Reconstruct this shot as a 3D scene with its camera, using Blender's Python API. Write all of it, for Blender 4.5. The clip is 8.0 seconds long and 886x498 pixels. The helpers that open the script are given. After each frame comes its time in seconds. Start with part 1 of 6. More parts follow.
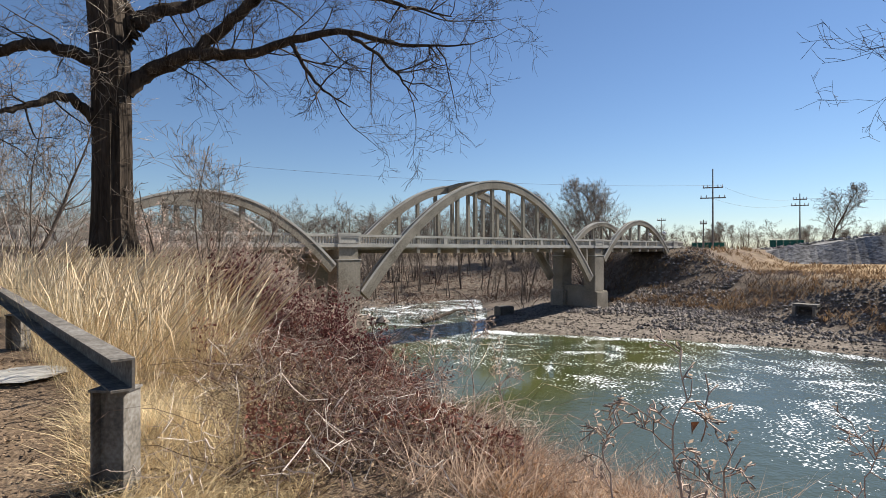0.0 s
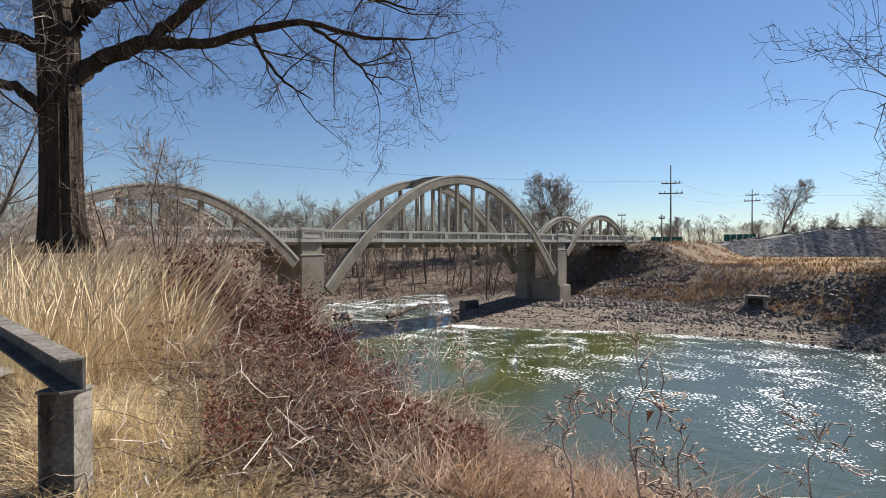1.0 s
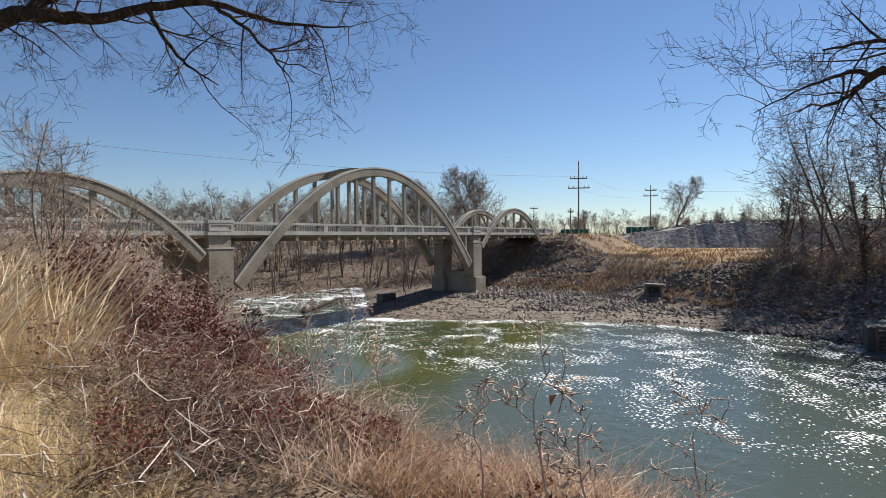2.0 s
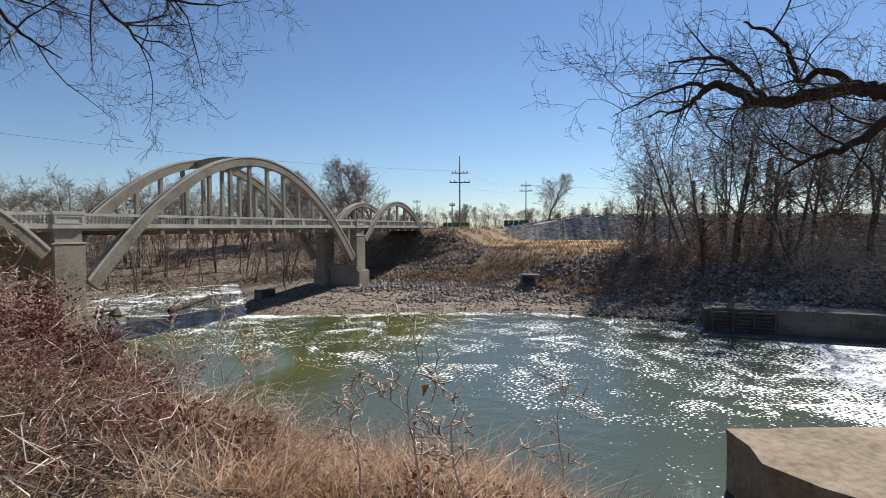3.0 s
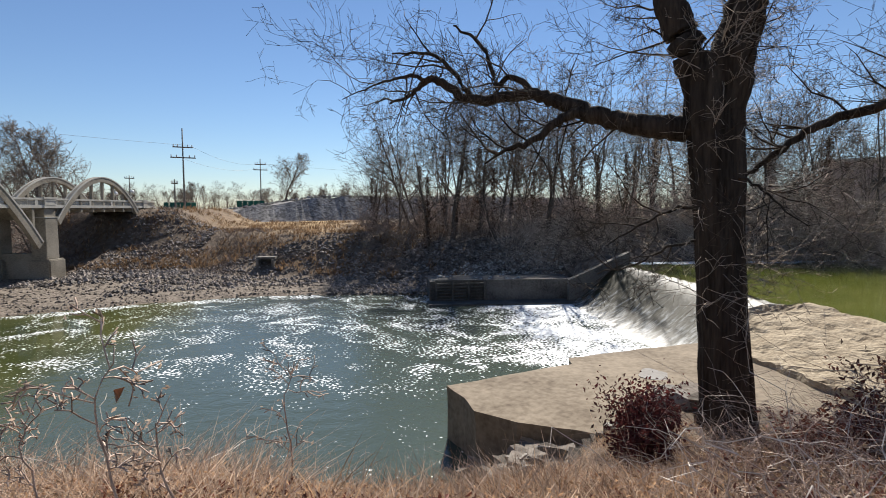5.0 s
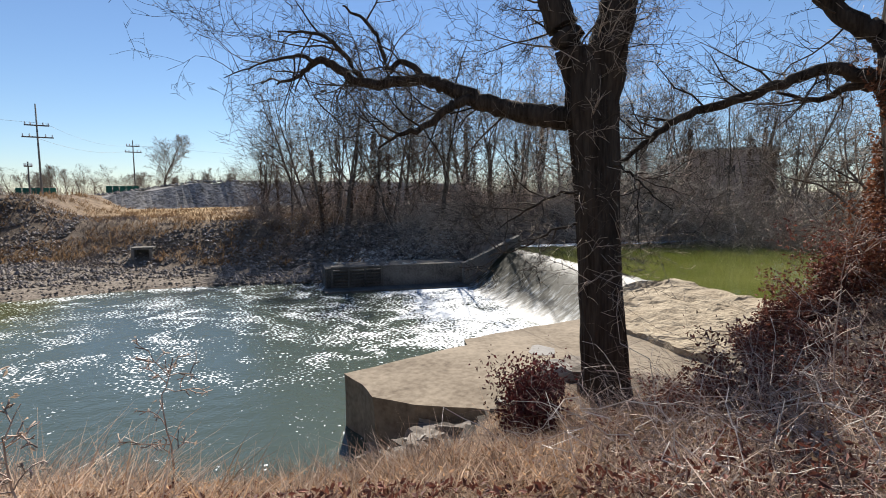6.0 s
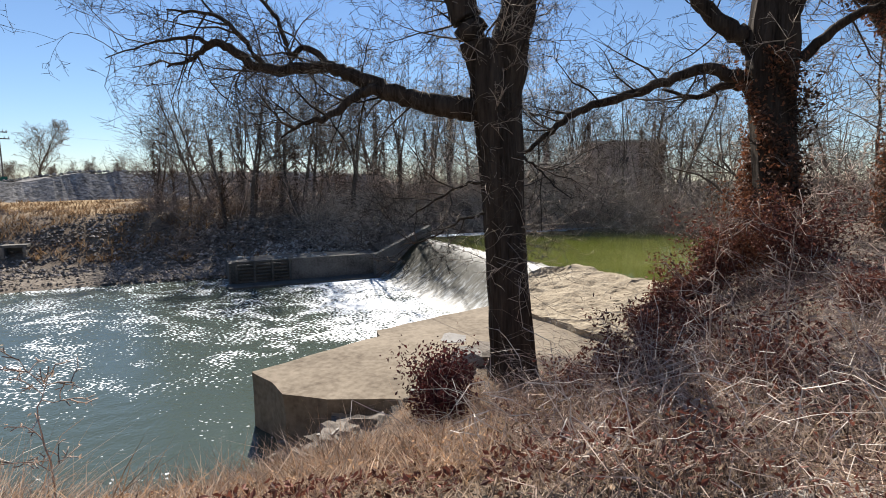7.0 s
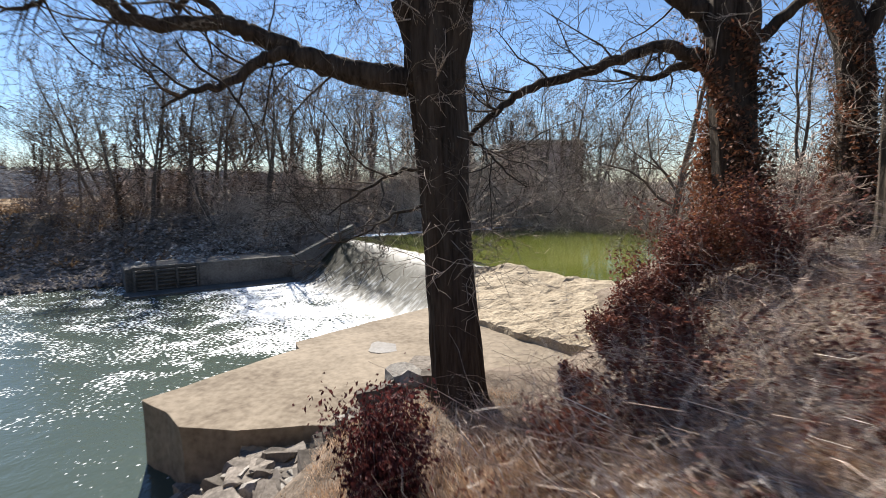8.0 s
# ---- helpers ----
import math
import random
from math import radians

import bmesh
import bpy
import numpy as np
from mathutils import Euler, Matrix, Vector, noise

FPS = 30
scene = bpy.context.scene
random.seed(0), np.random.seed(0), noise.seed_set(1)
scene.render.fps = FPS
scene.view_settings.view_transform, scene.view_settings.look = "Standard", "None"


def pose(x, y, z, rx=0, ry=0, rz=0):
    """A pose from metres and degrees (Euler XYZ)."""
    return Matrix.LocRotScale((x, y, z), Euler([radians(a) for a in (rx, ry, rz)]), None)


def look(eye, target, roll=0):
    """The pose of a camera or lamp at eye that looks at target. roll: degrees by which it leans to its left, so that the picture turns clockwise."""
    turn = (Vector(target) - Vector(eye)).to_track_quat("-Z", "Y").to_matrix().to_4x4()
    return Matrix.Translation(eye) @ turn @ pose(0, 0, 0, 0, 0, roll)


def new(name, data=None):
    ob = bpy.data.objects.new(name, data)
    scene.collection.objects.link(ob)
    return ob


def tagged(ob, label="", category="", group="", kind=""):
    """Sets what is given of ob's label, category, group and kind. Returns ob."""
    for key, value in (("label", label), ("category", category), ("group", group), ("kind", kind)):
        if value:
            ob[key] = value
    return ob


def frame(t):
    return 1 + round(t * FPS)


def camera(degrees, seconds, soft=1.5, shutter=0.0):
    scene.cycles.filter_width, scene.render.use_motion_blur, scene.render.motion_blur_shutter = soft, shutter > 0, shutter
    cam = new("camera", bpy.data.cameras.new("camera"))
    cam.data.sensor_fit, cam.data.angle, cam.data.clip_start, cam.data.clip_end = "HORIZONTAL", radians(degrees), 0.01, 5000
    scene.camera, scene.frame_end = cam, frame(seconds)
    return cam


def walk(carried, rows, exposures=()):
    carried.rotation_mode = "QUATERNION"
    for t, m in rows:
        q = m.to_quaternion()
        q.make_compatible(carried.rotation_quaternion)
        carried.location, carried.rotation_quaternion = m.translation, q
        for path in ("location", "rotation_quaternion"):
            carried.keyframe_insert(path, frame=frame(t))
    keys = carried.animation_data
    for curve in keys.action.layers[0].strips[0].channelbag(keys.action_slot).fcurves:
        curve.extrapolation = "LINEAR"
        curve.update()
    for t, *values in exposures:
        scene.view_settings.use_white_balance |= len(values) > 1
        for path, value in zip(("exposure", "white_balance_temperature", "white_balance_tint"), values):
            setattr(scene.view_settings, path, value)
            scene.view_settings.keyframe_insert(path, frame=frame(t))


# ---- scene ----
cam = camera(78.5, 8.0, soft=0.65, shutter=0.15)
EYE = 7.5
# seconds, x, y, z, yaw, pitch, roll
PATH = [
    (0.0, 0.000, 0.220, EYE, 0.00, 0.00, 0.00),
    (0.5, 0.005, 0.220, EYE, -1.23, -0.18, 0.00),
    (1.0, 0.014, 0.220, EYE, -3.67, -0.57, 0.15),
    (1.5, 0.028, 0.218, EYE, -7.46, -0.99, 0.23),
    (3.0, 0.091, 0.200, EYE, -24.62, -2.17, 0.32),
    (3.5, 0.114, 0.188, EYE, -31.41, -2.53, 0.26),
    (4.0, 0.136, 0.173, EYE, -38.43, -2.97, 0.22),
    (4.5, 0.156, 0.155, EYE, -45.38, -3.57, 0.15),
    (6.0, 0.195, 0.102, EYE, -62.66, -5.87, 0.27),
    (6.5, 0.203, 0.085, EYE, -67.47, -6.50, 0.29),
    (7.0, 0.209, 0.068, EYE, -72.04, -6.93, 0.42),
    (7.5, 0.213, 0.054, EYE, -75.88, -7.10, 0.49),
    (7.7, 0.225, 0.050, EYE, -77.04, -7.14, 0.40),
    (7.8, 0.420, 0.110, EYE - 0.01, -77.60, -7.20, 0.39),
    (7.9, 1.027, 0.324, EYE - 0.05, -78.49, -7.30, 0.38),
    (8.0, 1.871, 0.753, EYE - 0.22, -80.24, -6.97, 0.30),
]
walk(cam, [(t, pose(x, y, z, 90 + pitch, roll, yaw)) for t, x, y, z, yaw, pitch, roll in PATH],
     exposures=[(0.0, 0.91), (1.5, 0.82), (3.0, 0.79), (4.5, 0.79), (6.0, 0.93), (7.5, 1.09), (8.0, 1.24)])

# ---- daylight ----
SUN_AZ, SUN_EL = 58.0, 40.0
world = bpy.data.worlds.new("daylight")
scene.world = world
world.use_nodes = True
wn = world.node_tree.nodes
sky = wn.new("ShaderNodeTexSky")
sky.sky_type = "NISHITA"
sky.sun_disc = False
sky.sun_elevation, sky.sun_rotation = radians(SUN_EL), radians(SUN_AZ)
sky.air_density, sky.dust_density, sky.ozone_density = 1.0, 0.0, 3.5
wn["Background"].inputs["Strength"].default_value = 0.052
tint = wn.new("ShaderNodeMix")
tint.data_type, tint.blend_type = "RGBA", "MULTIPLY"
tint.inputs[0].default_value = 1.0
tint.inputs[7].default_value = (0.94, 0.995, 1.10, 1)
world.node_tree.links.new(sky.outputs[0], tint.inputs[6])
world.node_tree.links.new(tint.outputs[2], wn["Background"].inputs["Color"])
sun_data = bpy.data.lights.new("sun", "SUN")
sun_data.energy, sun_data.angle, sun_data.color = 5.0, radians(0.5), (1.0, 0.95, 0.88)
sun = new("sun", sun_data)
sun_way = Vector((math.sin(radians(SUN_AZ)) * math.cos(radians(SUN_EL)), math.cos(radians(SUN_AZ)) * math.cos(radians(SUN_EL)), math.sin(radians(SUN_EL))))
sun.matrix_world = look(sun_way * 200, (0, 0, 0))


# ---- materials ----
def surface(name, dark, light, rough=0.85, scale=6.0, grain=60.0, bump=0.3, depth=0.02, stretch=(1, 1, 1), vary=0.0, third=None, spec=0.3, island=0.0, thin=0.0):
    """Two-scale noise between colours, with a bump; vary: spread of tone from object to object, island: from piece to piece."""
    m = bpy.data.materials.new(name)
    m.use_nodes = True
    nt = m.node_tree
    n, k = nt.nodes, nt.links
    b = n["Principled BSDF"]
    b.inputs["Roughness"].default_value = rough
    b.inputs["Specular IOR Level"].default_value = spec
    co = n.new("ShaderNodeTexCoord")
    mp = n.new("ShaderNodeMapping")
    mp.inputs["Scale"].default_value = stretch
    k.new(co.outputs["Object"], mp.inputs["Vector"])
    big, fine = n.new("ShaderNodeTexNoise"), n.new("ShaderNodeTexNoise")
    big.inputs["Scale"].default_value, big.inputs["Detail"].default_value = scale, 6
    fine.inputs["Scale"].default_value, fine.inputs["Detail"].default_value = grain, 5
    for q in (big, fine):
        k.new(mp.outputs[0], q.inputs["Vector"])
    mix = n.new("ShaderNodeMix")
    mix.data_type = "FLOAT"
    mix.inputs[0].default_value = 0.45
    k.new(big.outputs[0], mix.inputs[2])
    k.new(fine.outputs[0], mix.inputs[3])
    ramp = n.new("ShaderNodeValToRGB")
    ramp.color_ramp.elements[0].position, ramp.color_ramp.elements[1].position = 0.34, 0.66
    ramp.color_ramp.elements[0].color, ramp.color_ramp.elements[1].color = (*dark, 1), (*light, 1)
    if third:
        e = ramp.color_ramp.elements.new(0.5)
        e.color = (*third, 1)
    k.new(mix.outputs[0], ramp.inputs[0])
    out = ramp.outputs[0]
    if vary or island:
        src = n.new("ShaderNodeObjectInfo").outputs["Random"] if vary else n.new("ShaderNodeNewGeometry").outputs["Random Per Island"]
        mr = n.new("ShaderNodeMapRange")
        w = vary or island
        mr.inputs[3].default_value, mr.inputs[4].default_value = 1 - w, 1 + w
        k.new(src, mr.inputs[0])
        hs = n.new("ShaderNodeHueSaturation")
        k.new(mr.outputs[0], hs.inputs["Value"])
        k.new(out, hs.inputs["Color"])
        out = hs.outputs[0]
    k.new(out, b.inputs["Base Color"])
    if thin:
        # thin leaves and blades pass some light through
        tr = n.new("ShaderNodeBsdfTranslucent")
        k.new(out, tr.inputs["Color"])
        ms = n.new("ShaderNodeMixShader")
        ms.inputs[0].default_value = thin
        k.new(b.outputs[0], ms.inputs[1])
        k.new(tr.outputs[0], ms.inputs[2])
        k.new(ms.outputs[0], n["Material Output"].inputs["Surface"])
    if bump:
        bp = n.new("ShaderNodeBump")
        bp.inputs["Strength"].default_value, bp.inputs["Distance"].default_value = bump, depth
        k.new(mix.outputs[0], bp.inputs["Height"])
        k.new(bp.outputs[0], b.inputs["Normal"])
    return m


def zoned_ground():
    """Litter and soil, with straw field, gravel bar and dark bank by the sheet's own zones."""
    m = surface("ground_soil", (0.07, 0.048, 0.03), (0.30, 0.22, 0.14), 0.95, 1.1, 26.0, 0.8, 0.06, third=(0.17, 0.12, 0.08), spec=0.1)
    nt = m.node_tree
    n, k = nt.nodes, nt.links
    b = n["Principled BSDF"]
    out = b.inputs["Base Color"].links[0].from_socket
    at = n.new("ShaderNodeAttribute")
    at.attribute_name = "zone"
    sep = n.new("ShaderNodeSeparateColor")
    k.new(at.outputs["Color"], sep.inputs[0])
    co = n.new("ShaderNodeTexCoord")
    # the third, dark tone also carries shade put into the near bank's soil
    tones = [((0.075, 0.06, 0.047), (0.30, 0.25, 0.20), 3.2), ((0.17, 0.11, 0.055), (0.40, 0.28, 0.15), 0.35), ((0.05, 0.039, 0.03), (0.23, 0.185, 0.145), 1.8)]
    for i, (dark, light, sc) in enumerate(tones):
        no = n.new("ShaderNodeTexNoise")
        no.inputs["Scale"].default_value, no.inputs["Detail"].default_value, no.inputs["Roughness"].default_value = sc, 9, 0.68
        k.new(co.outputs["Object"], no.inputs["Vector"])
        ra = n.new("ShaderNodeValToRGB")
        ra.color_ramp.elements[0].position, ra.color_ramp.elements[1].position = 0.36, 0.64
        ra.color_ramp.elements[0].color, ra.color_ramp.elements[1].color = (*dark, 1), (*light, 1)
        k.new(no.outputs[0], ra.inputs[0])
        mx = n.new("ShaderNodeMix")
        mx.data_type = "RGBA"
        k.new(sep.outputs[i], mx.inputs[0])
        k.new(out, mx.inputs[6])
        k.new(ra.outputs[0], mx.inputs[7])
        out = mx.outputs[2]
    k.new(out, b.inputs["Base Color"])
    return m


def water_surface(name, deep, shallow, foam, rough=0.04, wave=0.25):
    """Murky water: foam flecks where the vertex zone is strong, ripples by bump."""
    m = bpy.data.materials.new(name)
    m.use_nodes = True
    nt = m.node_tree
    n, k = nt.nodes, nt.links
    b = n["Principled BSDF"]
    b.inputs["IOR"].default_value = 1.33
    co = n.new("ShaderNodeTexCoord")
    no = n.new("ShaderNodeTexNoise")
    no.inputs["Scale"].default_value, no.inputs["Detail"].default_value = 0.09, 3
    k.new(co.outputs["Object"], no.inputs["Vector"])
    ra = n.new("ShaderNodeValToRGB")
    ra.color_ramp.elements[0].position, ra.color_ramp.elements[1].position = 0.4, 0.62
    ra.color_ramp.elements[0].color, ra.color_ramp.elements[1].color = (*deep, 1), (*shallow, 1)
    k.new(no.outputs[0], ra.inputs[0])
    out = ra.outputs[0]
    ripple, small = n.new("ShaderNodeTexNoise"), n.new("ShaderNodeTexNoise")
    ripple.inputs["Scale"].default_value, ripple.inputs["Detail"].default_value = 1.4, 4
    small.inputs["Scale"].default_value, small.inputs["Detail"].default_value = 7.0, 3
    for q in (ripple, small):
        k.new(co.outputs["Object"], q.inputs["Vector"])
    ad = n.new("ShaderNodeMath")
    ad.operation = "MULTIPLY_ADD"
    ad.inputs[1].default_value = 0.35
    k.new(small.outputs[0], ad.inputs[0])
    k.new(ripple.outputs[0], ad.inputs[2])
    bp = n.new("ShaderNodeBump")
    bp.inputs["Strength"].default_value, bp.inputs["Distance"].default_value = wave, 0.09
    k.new(ad.outputs[0], bp.inputs["Height"])
    k.new(bp.outputs[0], b.inputs["Normal"])
    b.inputs["Roughness"].default_value = rough
    if foam:
        at = n.new("ShaderNodeAttribute")
        at.attribute_name = "zone"
        sep = n.new("ShaderNodeSeparateColor")
        k.new(at.outputs["Color"], sep.inputs[0])
        # the green reach by the bridge lies calmer than the churned one
        calm = n.new("ShaderNodeMapRange")
        calm.inputs[3].default_value, calm.inputs[4].default_value = wave, wave * 0.1
        k.new(sep.outputs[1], calm.inputs[0])
        k.new(calm.outputs[0], bp.inputs["Strength"])
        ol = n.new("ShaderNodeMix")
        ol.data_type = "RGBA"
        k.new(sep.outputs[1], ol.inputs[0])
        # bluer base tone stands in for sky mirrored by the churned water
        ol.inputs[6].default_value = (0.058, 0.074, 0.056, 1)
        k.new(out, ol.inputs[7])
        out = ol.outputs[2]
        mp = n.new("ShaderNodeMapping")
        mp.inputs["Rotation"].default_value = (0, 0, radians(-43))
        mp.inputs["Scale"].default_value = (1.15, 1.0, 1)
        k.new(co.outputs["Object"], mp.inputs["Vector"])
        fl, sw = n.new("ShaderNodeTexNoise"), n.new("ShaderNodeTexNoise")
        fl.inputs["Scale"].default_value, fl.inputs["Detail"].default_value, fl.inputs["Roughness"].default_value = 6.0, 3, 0.5
        fl.inputs["Distortion"].default_value = 0.25
        sw.inputs["Scale"].default_value, sw.inputs["Detail"].default_value, sw.inputs["Distortion"].default_value = 0.33, 3, 1.3
        k.new(mp.outputs[0], fl.inputs["Vector"])
        k.new(mp.outputs[0], sw.inputs["Vector"])
        s1 = n.new("ShaderNodeMath")
        s1.operation = "MULTIPLY_ADD"
        s1.inputs[1].default_value, s1.inputs[2].default_value = 0.62, -0.31
        k.new(sw.outputs[0], s1.inputs[0])
        s2 = n.new("ShaderNodeMath")
        s2.operation = "ADD"
        k.new(fl.outputs[0], s2.inputs[0])
        k.new(s1.outputs[0], s2.inputs[1])
        s3 = n.new("ShaderNodeMath")
        s3.operation = "ADD"
        k.new(s2.outputs[0], s3.inputs[0])
        k.new(sep.outputs[0], s3.inputs[1])
        fr = n.new("ShaderNodeMapRange")
        fr.inputs[1].default_value, fr.inputs[2].default_value = 0.96, 1.0
        k.new(s3.outputs[0], fr.inputs[0])
        mx = n.new("ShaderNodeMix")
        mx.data_type = "RGBA"
        mx.inputs[7].default_value = (0.74, 0.76, 0.76, 1)
        k.new(fr.outputs[0], mx.inputs[0])
        k.new(out, mx.inputs[6])
        out = mx.outputs[2]
        rr = n.new("ShaderNodeMapRange")
        rr.inputs[3].default_value, rr.inputs[4].default_value = rough, 0.7
        k.new(fr.outputs[0], rr.inputs[0])
        k.new(rr.outputs[0], b.inputs["Roughness"])
    k.new(out, b.inputs["Base Color"])
    return m


M_GROUND = zoned_ground()
M_WATER = water_surface("river_water", (0.045, 0.055, 0.018), (0.085, 0.09, 0.03), True, 0.05, 0.6)
M_POOL = water_surface("pool_water", (0.075, 0.09, 0.012), (0.13, 0.14, 0.03), False, 0.03, 0.06)
M_CONC = surface("old_concrete", (0.15, 0.13, 0.10), (0.36, 0.32, 0.26), 0.9, 0.55, 9.0, 0.35, 0.02, third=(0.27, 0.24, 0.19), spec=0.15)
M_PALE = surface("pale_concrete", (0.33, 0.31, 0.27), (0.55, 0.52, 0.46), 0.85, 0.9, 14.0, 0.25, 0.01, spec=0.15)
M_SLAB = surface("worn_slab", (0.13, 0.10, 0.072), (0.31, 0.255, 0.19), 0.92, 0.35, 5.0, 0.35, 0.03, third=(0.23, 0.188, 0.138), spec=0.1)
# wet concrete, also used to darken openings that lie in shade
M_DARKC = surface("wet_shaded_concrete", (0.045, 0.042, 0.036), (0.15, 0.14, 0.12), 0.75, 0.8, 9.0, 0.4, 0.03)
M_ROCK = surface("broken_rock", (0.12, 0.108, 0.092), (0.38, 0.345, 0.30), 0.9, 2.0, 18.0, 0.5, 0.03, vary=0.0, island=0.35)
M_BARK = surface("furrowed_bark", (0.016, 0.012, 0.009), (0.085, 0.066, 0.05), 0.95, 4.5, 22.0, 1.0, 0.06, stretch=(1, 1, 0.13), spec=0.1)
M_BARK2 = surface("grey_bark", (0.06, 0.048, 0.038), (0.22, 0.18, 0.145), 0.95, 3.0, 20.0, 0.5, 0.02, stretch=(1, 1, 0.2), spec=0.1, vary=0.25)
M_TWIG = surface("bare_twigs", (0.075, 0.058, 0.046), (0.26, 0.21, 0.17), 0.9, 2.0, 12.0, 0.0, spec=0.15, island=0.4)
# tone lowered so that the limb twigs look backlit
M_BACKLIT_TWIG = surface("backlit_twigs", (0.022, 0.017, 0.013), (0.11, 0.086, 0.066), 0.9, 2.0, 12.0, 0.0, spec=0.1, island=0.4)
M_STRAW = surface("golden_grass", (0.50, 0.37, 0.20), (0.86, 0.72, 0.46), 0.8, 0.6, 6.0, 0.0, island=0.4, spec=0.2, thin=0.35)
M_PLUME = surface("pale_plumes", (0.60, 0.48, 0.31), (0.88, 0.77, 0.57), 0.8, 0.6, 6.0, 0.0, island=0.35, spec=0.2, thin=0.3)
M_FIELD = surface("field_grass", (0.10, 0.058, 0.032), (0.32, 0.21, 0.12), 0.9, 0.3, 3.0, 0.0, island=0.4, spec=0.1, thin=0.35)
M_DRY = surface("dry_weeds", (0.34, 0.235, 0.165), (0.74, 0.585, 0.445), 0.85, 0.8, 8.0, 0.0, island=0.45, spec=0.15, thin=0.4)
M_BRAMBLE = surface("bramble_stems", (0.13, 0.08, 0.062), (0.64, 0.50, 0.40), 0.85, 1.0, 8.0, 0.0, island=0.5, spec=0.2)
M_REDLEAF = surface("red_brown_leaves", (0.085, 0.026, 0.018), (0.23, 0.088, 0.056), 0.7, 2.0, 12.0, 0.0, island=0.55, spec=0.35, thin=0.22)
M_MAROON = surface("maroon_leaves", (0.05, 0.014, 0.014), (0.15, 0.042, 0.036), 0.7, 2.0, 12.0, 0.0, island=0.5, spec=0.3, thin=0.3)
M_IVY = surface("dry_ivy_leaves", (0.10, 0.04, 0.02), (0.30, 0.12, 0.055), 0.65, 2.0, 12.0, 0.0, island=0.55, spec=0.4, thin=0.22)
M_LEAF = surface("fallen_leaves", (0.11, 0.07, 0.042), (0.40, 0.29, 0.19), 0.8, 3.0, 14.0, 0.0, island=0.5, spec=0.2, thin=0.25)
M_STEEL = surface("weathered_steel", (0.085, 0.08, 0.072), (0.26, 0.245, 0.22), 0.85, 5.0, 40.0, 0.3, 0.004, third=(0.17, 0.15, 0.125), spec=0.15)
M_WOOD = surface("pole_wood", (0.10, 0.085, 0.072), (0.22, 0.19, 0.16), 0.9, 3.0, 30.0, 0.3, 0.01, stretch=(1, 1, 0.1))
M_GRAVEL = surface("grey_gravel", (0.07, 0.065, 0.06), (0.36, 0.34, 0.32), 0.95, 2.2, 0.7, 1.0, 0.2, spec=0.1)
M_ROAD = surface("gravel_road", (0.30, 0.26, 0.21), (0.46, 0.41, 0.35), 0.95, 0.8, 12.0, 0.3, 0.02, spec=0.1)
M_GREEN = surface("green_sheet", (0.012, 0.085, 0.06), (0.02, 0.14, 0.10), 0.6, 1.0, 12.0, 0.1, 0.01)
M_WHITE = surface("white_metal", (0.5, 0.5, 0.5), (0.7, 0.7, 0.7), 0.5, 2.0, 12.0, 0.05, 0.003)
M_BRICK = surface("far_brick", (0.40, 0.31, 0.27), (0.58, 0.48, 0.43), 0.9, 1.0, 9.0, 0.2, 0.02)
M_BROWN = surface("brown_thicket", (0.085, 0.066, 0.054), (0.38, 0.305, 0.25), 0.95, 0.4, 4.0, 0.0, island=0.45, spec=0.1)
M_OLDWALL = surface("stained_wall", (0.075, 0.068, 0.058), (0.23, 0.21, 0.18), 0.9, 0.7, 8.0, 0.3, 0.02, spec=0.15)
M_SAND = surface("crusted_sand", (0.20, 0.155, 0.105), (0.44, 0.365, 0.265), 0.95, 1.6, 7.0, 1.0, 0.16, third=(0.33, 0.27, 0.19), spec=0.1)
M_BLEACH = surface("bleached_stalks", (0.38, 0.31, 0.255), (0.74, 0.66, 0.57), 0.8, 1.0, 9.0, 0.0, island=0.35, spec=0.2)
M_ICE = surface("thin_ice", (0.55, 0.60, 0.64), (0.80, 0.83, 0.85), 0.35, 1.2, 9.0, 0.2, 0.01)
M_PUDDLE = surface("puddle_ice", (0.15, 0.13, 0.105), (0.30, 0.275, 0.24), 0.35, 1.2, 9.0, 0.1, 0.01)
M_BAR = surface("bar_cobbles", (0.09, 0.076, 0.062), (0.26, 0.225, 0.19), 0.95, 2.0, 14.0, 0.4, 0.02, island=0.4, spec=0.1)
# pale brush, its tone raised to stand in for sun falling on it
M_PALEBRUSH = surface("sunlit_pale_brush", (0.22, 0.175, 0.135), (0.62, 0.53, 0.43), 0.9, 0.4, 4.0, 0.0, island=0.5, spec=0.1)
M_DARKCANE = surface("dark_canes", (0.042, 0.025, 0.019), (0.24, 0.145, 0.105), 0.85, 1.0, 8.0, 0.0, island=0.5, spec=0.2)
M_RUST = surface("rusty_weeds", (0.25, 0.14, 0.08), (0.60, 0.40, 0.24), 0.85, 0.8, 8.0, 0.0, island=0.5, spec=0.15, thin=0.4)
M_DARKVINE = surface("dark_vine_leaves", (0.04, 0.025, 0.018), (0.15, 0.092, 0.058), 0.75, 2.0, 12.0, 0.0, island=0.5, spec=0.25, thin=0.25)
M_WIRE = surface("dark_wire", (0.10, 0.10, 0.11), (0.16, 0.16, 0.17), 0.6, 2.0, 9.0, 0.0)


# ---- mesh helpers ----
def mesh_of(name, verts, faces, mat, smooth=False):
    me = bpy.data.meshes.new(name)
    me.from_pydata([tuple(map(float, v)) for v in verts] if not isinstance(verts, list) else verts, [], faces)
    me.materials.append(mat)
    if smooth:
        me.polygons.foreach_set("use_smooth", [True] * len(me.polygons))
    me.update()
    return me


